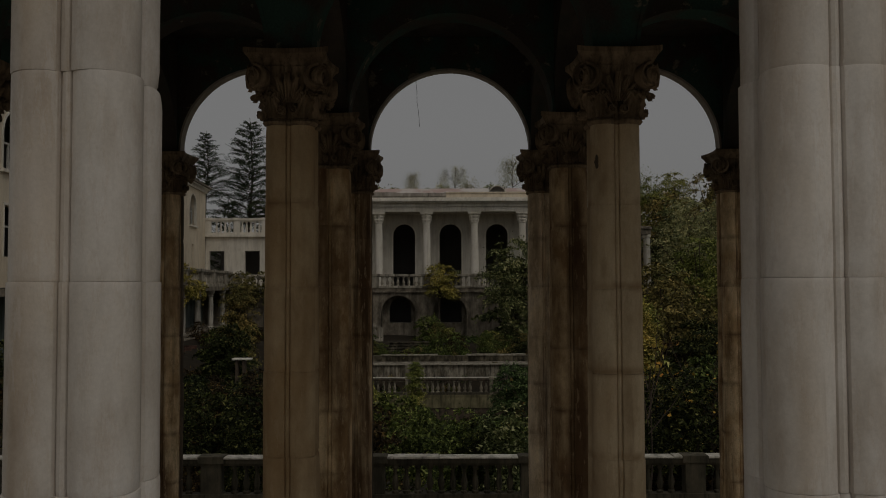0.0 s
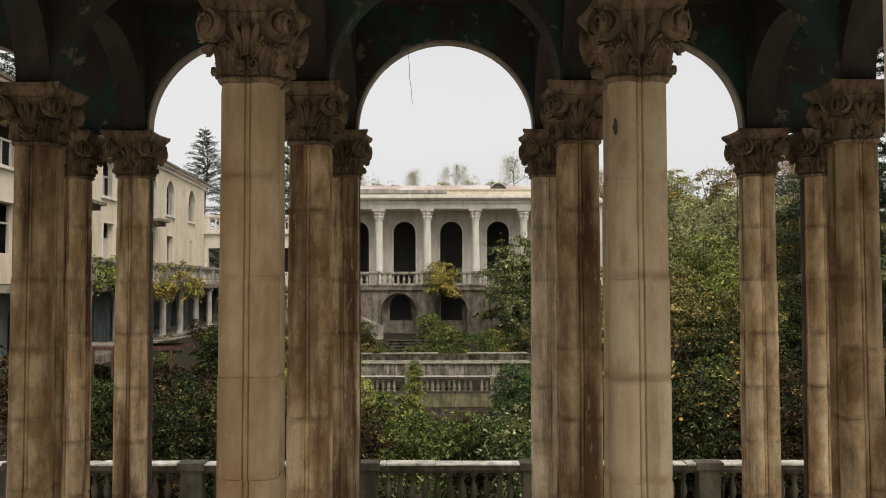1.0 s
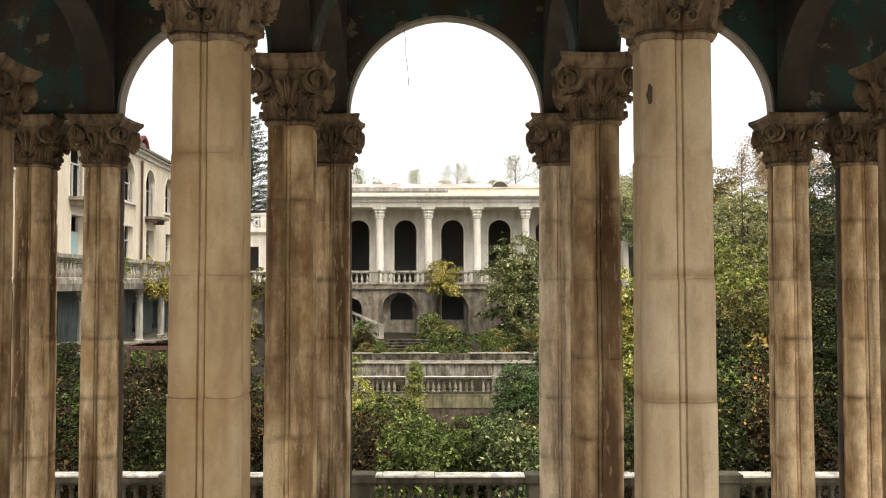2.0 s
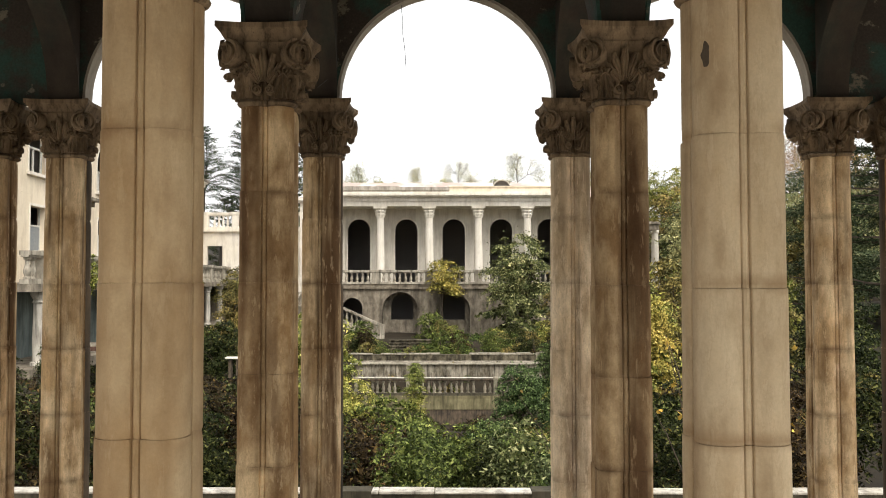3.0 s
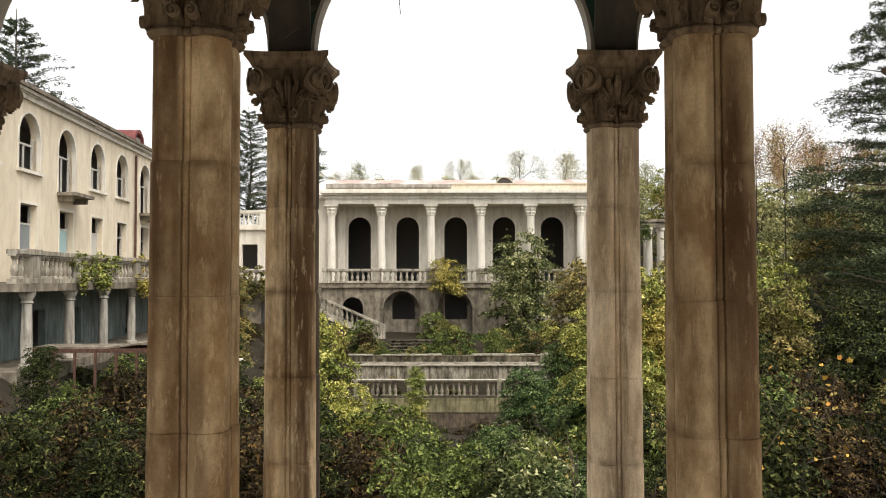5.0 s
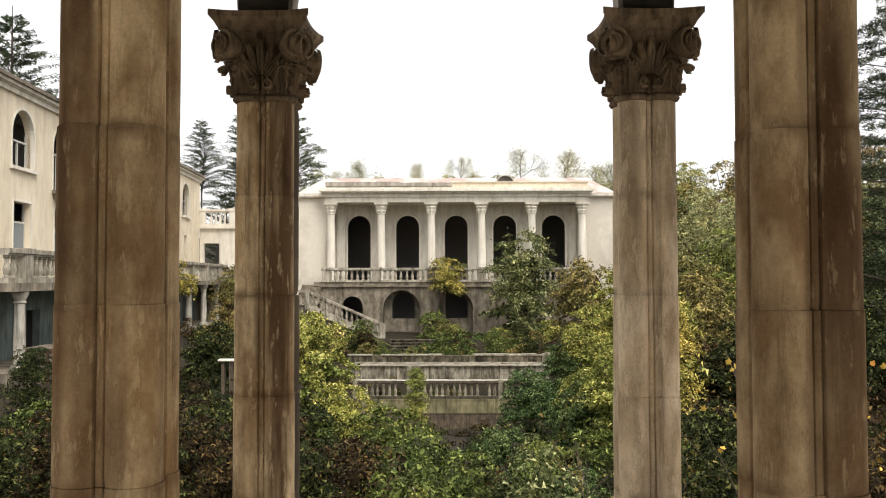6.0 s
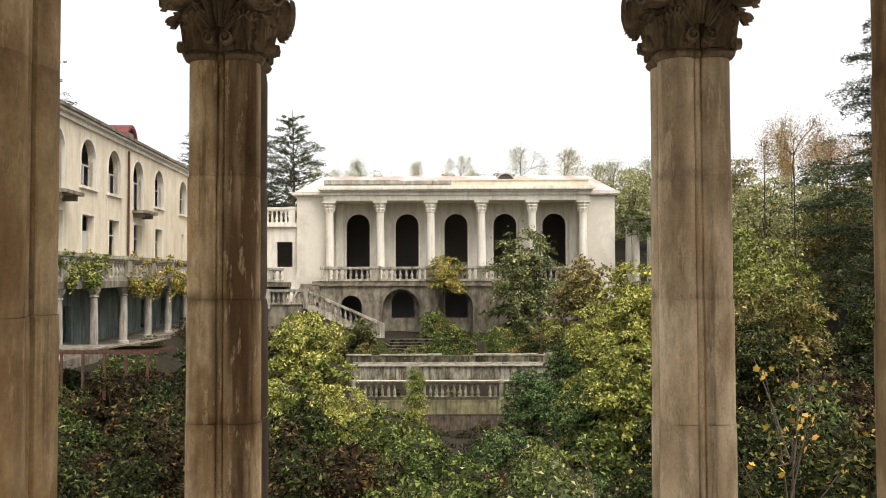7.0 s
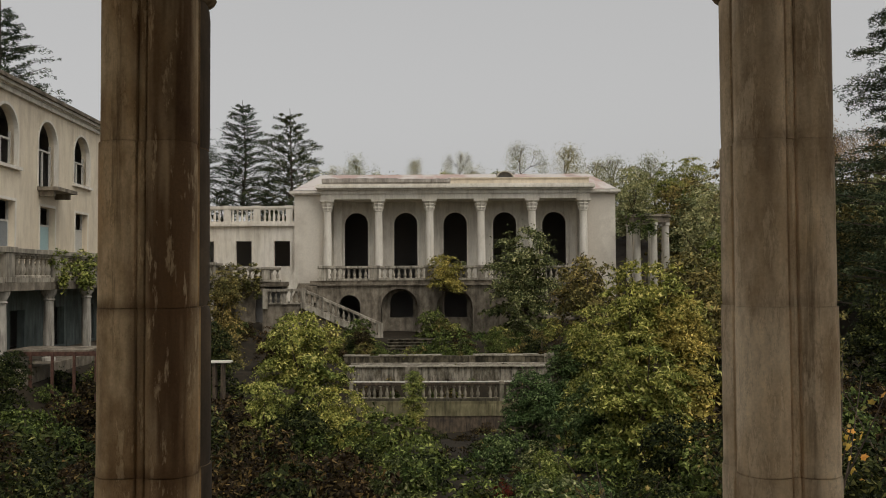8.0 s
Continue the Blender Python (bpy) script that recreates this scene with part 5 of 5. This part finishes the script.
def gather(kind, x, y, ztop, r, variant, leafs, size):
    """Adds a low shrub to the joined undergrowth."""
    key = (kind, "low", variant)
    if key not in BANK:
        BANK[key] = bush_parts(sum(map(ord, kind)) * 5 + variant, kind, False, leafs, size)
    me = BANK[key][0]
    co = np.empty(len(me.vertices) * 3)
    me.vertices.foreach_get("co", co)
    co = co.reshape(-1, 3)
    zg = ground_z(x, y) - 0.1
    zc = ztop - 1.65 * r
    a, n = variant + x * 3.1 + y * 1.7, 0
    while True:
        c, s = math.cos(a + n * 2), math.sin(a + n * 2)
        k = r * (1 + 0.08 * n)
        HEAP.append((kind, np.stack([x + (co[:, 0] * c - co[:, 1] * s) * k, y + (co[:, 0] * s + co[:, 1] * c) * k, zc + co[:, 2] * k], 1)))
        n += 1
        if zc - 0.5 * r < zg or n > 1:
            break
        zc -= 1.1 * r


def heap_object(name, label):
    kinds = sorted({k for k, _ in HEAP})
    pts = np.concatenate([p for _, p in HEAP])
    idx = np.concatenate([np.full(len(p) // 3, kinds.index(k)) for k, p in HEAP]).astype(np.int32)
    n = len(pts) // 3
    me = bpy.data.meshes.new(name)
    me.vertices.add(len(pts))
    me.vertices.foreach_set("co", pts.ravel())
    me.loops.add(n * 3)
    me.loops.foreach_set("vertex_index", np.arange(n * 3, dtype=np.int32))
    me.polygons.add(n)
    me.polygons.foreach_set("loop_start", np.arange(0, n * 3, 3, dtype=np.int32))
    for k in kinds:
        me.materials.append(LEAF[k])
    me.polygons.foreach_set("material_index", idx)
    me.update(calc_edges=True)
    return tagged(new(name, me), label, "undergrowth", kind="stuff")


WORDS = {"green": "leafy green", "ivy": "glossy mid-green", "dark": "dark green", "lime": "bright lime-green", "yellow": "yellowing autumn", "olive": "olive and tan", "brown": "withered brown", "bare": "thin half-bare autumn", "cedar": "dark tiered", "sage": "sage-green", "mist": "haze-paled grey-green", "rust": "russet half-bare autumn", "red": "dark red"}
SHRUBS = [
    ("lime", -10.7, 72.5, 3.4, 3.5), ("lime", -11.9, 64.5, -0.4, 2.3), ("green", -15.8, 156.5, -1.2, 3.4), ("olive", -12.2, 134.5, -3.6, 2.4),
    ("lime", -7.6, 68.5, -1.4, 2.6), ("dark", -9.2, 64.5, -2.3, 2.7), ("lime", -2.6, 68.5, -0.4, 0.8), ("green", -4.0, 62.5, -2.1, 3.5),
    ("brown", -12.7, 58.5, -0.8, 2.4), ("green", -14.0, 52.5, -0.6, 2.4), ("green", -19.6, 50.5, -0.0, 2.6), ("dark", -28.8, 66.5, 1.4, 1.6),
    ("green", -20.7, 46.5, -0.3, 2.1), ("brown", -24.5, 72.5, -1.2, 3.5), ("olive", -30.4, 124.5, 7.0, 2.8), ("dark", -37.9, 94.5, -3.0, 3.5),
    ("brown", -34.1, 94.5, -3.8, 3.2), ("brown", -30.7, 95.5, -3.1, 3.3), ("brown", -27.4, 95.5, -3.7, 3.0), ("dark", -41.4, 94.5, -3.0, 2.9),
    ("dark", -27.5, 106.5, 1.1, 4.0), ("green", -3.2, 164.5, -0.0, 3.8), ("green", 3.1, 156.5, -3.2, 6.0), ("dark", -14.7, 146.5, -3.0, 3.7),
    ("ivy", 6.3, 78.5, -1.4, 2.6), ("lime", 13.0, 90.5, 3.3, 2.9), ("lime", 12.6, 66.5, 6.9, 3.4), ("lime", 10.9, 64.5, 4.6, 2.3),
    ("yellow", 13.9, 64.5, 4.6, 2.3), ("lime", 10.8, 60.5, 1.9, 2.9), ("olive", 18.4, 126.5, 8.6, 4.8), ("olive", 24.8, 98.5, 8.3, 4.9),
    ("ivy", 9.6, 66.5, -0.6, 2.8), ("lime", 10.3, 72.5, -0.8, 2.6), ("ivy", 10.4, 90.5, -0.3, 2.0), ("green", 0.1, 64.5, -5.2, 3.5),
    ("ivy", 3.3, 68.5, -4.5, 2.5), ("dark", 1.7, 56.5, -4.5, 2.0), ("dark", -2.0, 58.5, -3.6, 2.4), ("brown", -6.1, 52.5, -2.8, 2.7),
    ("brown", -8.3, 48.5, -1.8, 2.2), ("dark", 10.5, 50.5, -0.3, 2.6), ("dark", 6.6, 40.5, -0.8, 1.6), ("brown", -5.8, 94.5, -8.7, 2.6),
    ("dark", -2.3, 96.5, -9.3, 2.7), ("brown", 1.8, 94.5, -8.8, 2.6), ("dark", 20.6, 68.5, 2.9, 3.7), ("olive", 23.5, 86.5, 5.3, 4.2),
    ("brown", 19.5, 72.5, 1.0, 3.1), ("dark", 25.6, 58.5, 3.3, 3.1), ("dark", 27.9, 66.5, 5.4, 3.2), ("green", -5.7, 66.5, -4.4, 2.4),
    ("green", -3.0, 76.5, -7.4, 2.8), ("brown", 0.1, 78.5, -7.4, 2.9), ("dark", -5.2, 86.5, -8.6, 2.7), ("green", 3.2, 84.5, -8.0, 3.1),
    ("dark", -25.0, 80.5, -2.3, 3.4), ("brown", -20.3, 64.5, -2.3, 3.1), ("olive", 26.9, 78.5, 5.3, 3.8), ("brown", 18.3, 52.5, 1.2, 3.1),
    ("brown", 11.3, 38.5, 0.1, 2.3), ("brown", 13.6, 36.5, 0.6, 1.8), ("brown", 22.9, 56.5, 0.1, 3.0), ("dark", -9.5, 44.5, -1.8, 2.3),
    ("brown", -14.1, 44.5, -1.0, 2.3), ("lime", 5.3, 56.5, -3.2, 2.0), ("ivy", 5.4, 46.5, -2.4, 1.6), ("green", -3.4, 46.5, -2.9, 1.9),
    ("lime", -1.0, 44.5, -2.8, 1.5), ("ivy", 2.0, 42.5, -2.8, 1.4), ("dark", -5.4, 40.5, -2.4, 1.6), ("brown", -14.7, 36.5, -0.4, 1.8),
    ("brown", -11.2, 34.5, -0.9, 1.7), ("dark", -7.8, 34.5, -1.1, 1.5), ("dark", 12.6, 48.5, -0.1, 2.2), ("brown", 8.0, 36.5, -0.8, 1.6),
]
TREES = [
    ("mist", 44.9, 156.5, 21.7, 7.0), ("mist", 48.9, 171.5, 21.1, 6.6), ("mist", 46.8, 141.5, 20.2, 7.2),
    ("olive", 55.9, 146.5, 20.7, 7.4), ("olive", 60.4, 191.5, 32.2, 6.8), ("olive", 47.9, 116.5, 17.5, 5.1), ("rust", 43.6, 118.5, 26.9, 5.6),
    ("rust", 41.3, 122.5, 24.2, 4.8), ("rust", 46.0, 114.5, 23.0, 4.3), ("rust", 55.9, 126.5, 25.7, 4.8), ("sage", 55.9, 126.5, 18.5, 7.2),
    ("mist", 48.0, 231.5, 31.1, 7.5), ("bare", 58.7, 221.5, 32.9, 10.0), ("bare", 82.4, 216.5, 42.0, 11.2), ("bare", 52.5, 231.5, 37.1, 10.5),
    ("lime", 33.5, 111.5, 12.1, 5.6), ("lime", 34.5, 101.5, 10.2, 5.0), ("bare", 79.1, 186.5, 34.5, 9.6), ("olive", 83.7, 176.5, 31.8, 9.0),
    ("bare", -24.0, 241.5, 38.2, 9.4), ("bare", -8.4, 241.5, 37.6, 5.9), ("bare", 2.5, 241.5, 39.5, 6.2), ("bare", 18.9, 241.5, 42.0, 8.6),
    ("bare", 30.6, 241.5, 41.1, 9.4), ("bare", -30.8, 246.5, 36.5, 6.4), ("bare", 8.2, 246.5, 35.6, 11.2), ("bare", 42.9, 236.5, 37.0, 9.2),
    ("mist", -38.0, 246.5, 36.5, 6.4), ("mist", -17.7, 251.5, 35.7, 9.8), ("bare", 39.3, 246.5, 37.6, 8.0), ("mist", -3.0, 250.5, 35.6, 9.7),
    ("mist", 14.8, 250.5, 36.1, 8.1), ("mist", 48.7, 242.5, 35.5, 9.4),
]
CEDARS = [
    ("cedar", -60.1, 211.5, 44.6, 5.4), ("cedar", -49.2, 211.5, 47.7, 8.4), ("cedar", -37.0, 206.5, 44.7, 10.6), ("cedar", -77.6, 156.5, 54.1, 12.0),
    ("cedar", 52.4, 101.5, 45.5, 14.8), ("cedar", -57.0, 221.5, 28.6, 8.6), ("cedar", -44.9, 218.5, 28.2, 7.0),
]
for i, (kind, x, y, zt, r) in enumerate(SHRUBS):
    near = y < 82
    plant("shrub", WORDS[kind] + " shrub in the overgrown garden", "shrub", kind, x, y, zt, r, i % 3 + (10 if near else 0), "bush", "garden shrubs", 6600 if near else 4400, 0.079 if near else 0.09)
for i, (kind, x, y, zt, r) in enumerate(TREES):
    plant("tree", WORDS[kind] + " tree round the villa", "tree", kind, x, y, zt, r, i % 3, "tree", "trees", 4600, 0.078)
for i, (kind, x, y, zt, r) in enumerate(CEDARS):
    plant("cedar", "dark tiered cedar tree with spreading boughs", "tree", kind, x, y, zt, r, 9 if x > 20 else i % 3, "cedar", "cedars")
plant("tree", "dense dark-green tree before the villa terrace", "tree", "sage", 13.3, 164.5, 15.0, 7.6, 7, "tree", "trees", 12000, 0.058)
plant("shrub", "airy yellow shrub hanging over the terrace balustrade", "shrub", "yellow", -1.5, 174.0, 10.1, 4.3, 0, "bush", "garden shrubs", stack=False)
rng_f = random.Random(23)
for i in range(110):
    y = rng_f.uniform(121, 172)
    x = rng_f.uniform(-26, 24)
    if -13 < x < -2.5 and rng_f.random() < 0.75:
        continue
    lim = rng_f.uniform(562, 618) if x > -2.5 else rng_f.uniform(598, 622) if x > -13 else rng_f.uniform(565, 612)
    zt = 5.85 - (lim - 494) * (y - 6.5) / 1506
    kind = rng_f.choice(("green", "dark", "olive", "lime", "green", "brown"))
    r = rng_f.uniform(1.2, 2.8)
    plant("shrub", WORDS[kind] + " shrub below the villa terrace", "shrub", kind, x, y, zt, r, 7 + i % 2, "bush", "villa shrubs", 2400, 0.105, zt - ground_z(x, y) > 2)
for i in range(34):
    y = rng_f.uniform(130, 250)
    u = rng_f.uniform(300, 900)
    x = u * (y - 6.5) / 1506
    if x < 44 or u < 380 and y < 190:
        continue
    lim = rng_f.uniform(285, 400)
    zt = 5.85 - (lim - 494) * (y - 6.5) / 1506
    # Most of these take leaf colours already paled for haze.
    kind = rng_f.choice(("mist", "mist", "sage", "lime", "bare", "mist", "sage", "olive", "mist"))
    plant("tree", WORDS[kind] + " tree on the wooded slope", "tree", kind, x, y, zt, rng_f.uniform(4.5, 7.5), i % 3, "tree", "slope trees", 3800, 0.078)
# weeds along the tops and feet of the garden walls
for i in range(70):
    wy, wz, x0, x1 = rng_f.choice(((118.8, -4.3, -14, 12), (114.5, -5.6, -13, 11), (112.2, -7.0, -13, 11), (106.5, -7.7, -11, 7), (104.0, -11.4, -13, 9)))
    x = rng_f.uniform(x0, x1)
    kind = rng_f.choice(("green", "olive", "brown", "lime", "olive"))
    r = rng_f.uniform(0.25, 0.75)
    o = plant("weed", WORDS[kind] + " weeds rooted in the garden wall", "weed", kind, x, wy + rng_f.uniform(-0.3, 0.3), wz + r * 1.4, r, 5 + i % 2, "bush", "wall weeds", 420, 0.24, stack=False)
    o.location.z = wz - 0.1
    for c in o.children:
        c.location.z = 0.0

IVY = [
    ("ivy", 3.6, 46.0, -3.6, 2.3), ("ivy", 6.1, 50.0, -3.4, 2.5), ("ivy", 1.9, 52.0, -5.0, 2.2), ("green", -1.0, 48.0, -4.6, 2.2), ("green", 0.6, 40.0, -3.6, 1.6),
    ("lime", -1.9, 42.0, -3.6, 1.5), ("dark", -3.6, 56.0, -4.4, 2.6), ("ivy", 4.6, 60.0, -5.2, 2.6), ("green", 1.2, 66.0, -7.3, 2.6), ("brown", -1.2, 72.0, -7.9, 2.4),
    ("brown", -7.4, 40.0, -2.6, 2.1), ("brown", -9.4, 42.0, -2.2, 2.2), ("brown", -5.4, 44.0, -3.4, 2.0), ("red", 2.3, 56.0, -4.6, 0.9), ("red", 3.0, 57.0, -5.4, 0.8),
    ("green", -5.6, 74.0, -5.6, 2.6), ("dark", 6.8, 78.0, -6.4, 2.6), ("green", 4.4, 72.0, -6.6, 2.3),
]
for i, (kind, x, y, zt, r) in enumerate(IVY):
    plant("shrub", WORDS[kind] + " low shrub on the garden floor", "shrub", kind, x, y, zt, r, i % 2 + 20, "bush", "low garden shrubs", 6800, 0.066)

# understory: lower growth that fills the garden between the taller shrubs
rng_u = random.Random(11)
LIMIT = ((-200, 640), (-150, 600), (0, 680), (480, 680), (640, 725), (690, 748), (900, 748), (960, 730), (1080, 740), (1200, 700), (1320, 650), (1568, 660), (2200, 640))


def canopy(x, y):
    """The height to which growth may rise without hiding the terraces behind."""
    d = y - 6.5
    side = 799 + x / d * 1506
    lim = float(np.interp(side, [p[0] for p in LIMIT], [p[1] for p in LIMIT])) + rng_u.uniform(0, 75)
    return 5.85 - (lim - 494) * d / 1506


made = 0
while made < 150:
    y = 26 + 150 * rng_u.random() ** 1.6
    x = rng_u.uniform(-0.62, 0.62) * (y - 4)
    if -38 > x or (y > 103 and -16 < x < 14) or (y > 160 and x < 30):
        continue
    zt = canopy(x, y)
    zg = ground_z(x, y)
    if zt - zg < 0.8:
        zt = zg + rng_u.uniform(0.8, 1.6)
    r = min(max((zt - zg) / 1.7, 0.7), (y - 6) * 0.048) * rng_u.uniform(0.8, 1.1)
    # Low and outer growth takes the darker leaves in place of deep shade.
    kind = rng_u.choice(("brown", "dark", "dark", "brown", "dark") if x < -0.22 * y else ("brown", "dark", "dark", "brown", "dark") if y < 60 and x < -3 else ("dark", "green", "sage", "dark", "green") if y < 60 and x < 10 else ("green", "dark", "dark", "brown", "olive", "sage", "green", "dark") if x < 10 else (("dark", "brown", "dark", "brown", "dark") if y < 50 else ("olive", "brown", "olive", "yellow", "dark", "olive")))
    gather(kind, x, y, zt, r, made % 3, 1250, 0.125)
    made += 1

for s in range(60):
    p = pose(-51.75, 182, DORM_Z, 0, 0, 93.76) @ Vector((rng_u.uniform(-98, -20), rng_u.uniform(-17, -8.5), 0))
    zg = ground_z(p.x, p.y)
    zt = zg + rng_u.uniform(1.2, 3.2)
    gather(rng_u.choice(("dark", "green", "brown", "green")), p.x, p.y, zt, (zt - zg) / 1.6, s % 3, 1300, 0.13)
heap_object("undergrowth", "dense mixed green and withered undergrowth filling the garden")

# ---- climbers and the maple by the balustrade ----
def vine(label, kind, m, s0, s1, z0, z1, hang, n, size, seed):
    """Leaves that lie over a balustrade from s0 to s1 and hang below it."""
    rng = np.random.default_rng(seed)
    lobes = []
    for _ in range(40):
        lobes.append((rng.uniform(s0, s1), rng.uniform(-0.9, 0.5), rng.uniform(z0 + 0.3, z1), rng.uniform(0.3, 1.0), rng.uniform(0.3, 0.7)))
    for _ in range(int(22 * hang)):
        c, ln = rng.uniform(s0, s1), rng.uniform(0.5, 1.0) * 5.5 * hang
        for k in range(5):
            lobes.append((c + rng.normal() * 0.3, rng.uniform(-1.0, -0.3), z0 - ln * k / 5, 0.75 - 0.08 * k, 0.9))
    p, nr = clump_cloud(rng, lobes, n, 0.5)
    ob = thing("vine", label, "climber", m, "climbers")
    crown = new("foliage", leaves_mesh("foliage", p, nr, size, rng, LEAF[kind], 0.8))
    crown.parent = ob
    bm = bmesh.new()
    x = s0
    while x < s1 - 2:
        limb(bm, (x, -0.5, z0 + 0.6 + rng.normal() * 0.3), (x + 2.2, -0.55, z0 + 0.8 + rng.normal() * 0.3), 0.07, 0.06, 5)
        x += 2.0
    o = new("stem", wood_mesh("stem", bm))
    o.parent = ob
    return ob


DM = pose(-51.75, 182, DORM_Z, 0, 0, 93.76) @ pose(0, -TD + 0.1, 0)
vine("yellow-green vine sprawling over the terrace balustrade", "lime", DM, -87, -73, 2.4, 5.3, 0.2, 3600, 0.28, 5)
vine("yellow vine hanging from the terrace balustrade", "yellow", DM, -66, -33, 1.8, 5.4, 0.5, 5200, 0.32, 6)
vine("ivy grown over the ruined pergola", "green", pose(37.0, 177.9, VILLA_Z), -2.6, 2.6, 11.0, 13.4, 0.4, 1800, 0.32, 12)
vine("green vine on the low wing balustrade", "olive", pose(0.82, 176.6, VILLA_Z), -50, -38, 1.0, 4.2, 0.9, 4200, 0.45, 7)


def maple_leaf_mesh(name, pts, rng, size, material):
    """Five-pointed leaves, hung at all angles."""
    outline = [(0, -0.42), (0.16, -0.3), (0.42, -0.34), (0.4, -0.08), (0.58, 0.2), (0.28, 0.26), (0.0, 0.66), (-0.28, 0.26), (-0.58, 0.2), (-0.4, -0.08), (-0.42, -0.34), (-0.16, -0.3)]
    v, f = [], []
    for p in pts:
        m = Euler((rng.normal() * 0.7 + 0.9, rng.normal() * 0.5, rng.uniform(0, 6.28))).to_matrix()
        s = size * rng.uniform(0.6, 1.2)
        k = len(v)
        v.append(tuple(Vector(p) + m @ Vector((0, 0, 0.05)) * s))
        for x, y in outline:
            v.append(tuple(Vector(p) + m @ Vector((x, y, -0.12 * abs(x))) * s))
        f += [(k, k + 1 + i, k + 1 + (i + 1) % 12) for i in range(12)]
    me = bpy.data.meshes.new(name)
    me.from_pydata(v, [], f)
    me.materials.append(material)
    return me


def maple(x, y, z0, ztop, spread, n, kind, seed, size):
    rng = np.random.default_rng(seed)
    ob = thing("maple_sapling", "young maple with golden and reddish five-pointed leaves", "tree", pose(x, y, z0), "maples")
    h = ztop - z0
    bm = bmesh.new()
    limb(bm, (0, 0, 0), (0.1, 0, h * 0.75), 0.03, 0.012)
    o = new("trunk", wood_mesh("trunk", bm))
    o.parent = ob
    pts = []
    for k in range(9):
        a = rng.uniform(0, 6.28)
        q = Vector((math.cos(a) * spread * rng.uniform(0.5, 1), math.sin(a) * spread * 0.6, h * rng.uniform(0.62, 1.0)))
        p = Vector((0.05, 0, h * rng.uniform(0.4, 0.7)))
        bm = bmesh.new()
        limb(bm, p, q, 0.018, 0.006, 5)
        o = new("branch", wood_mesh("branch", bm))
        o.parent = ob
        for _ in range(n // 9):
            t = rng.uniform(0.35, 1.08)
            pts.append(p + (q - p) * t + Vector(rng.normal(size=3) * 0.12))
    o = new("foliage", maple_leaf_mesh("foliage", pts, rng, size, LEAF[kind]))
    o.parent = ob


maple(5.7, 24.8, -1.85, 4.80, 1.3, 40, "gold", 3, 0.12)
maple(7.6, 26.7, -2.05, 4.00, 1.6, 54, "gold", 4, 0.12)
maple(4.4, 26.5, -2.45, 2.20, 1.5, 110, "olive", 5, 0.10)
maple(3.3, 30.5, -2.65, 2.40, 1.6, 130, "olive", 8, 0.10)
maple(6.6, 30.0, -2.65, 2.80, 1.9, 330, "olive", 9, 0.10)
maple(9.4, 31.0, -2.65, 3.00, 1.9, 330, "olive", 10, 0.10)
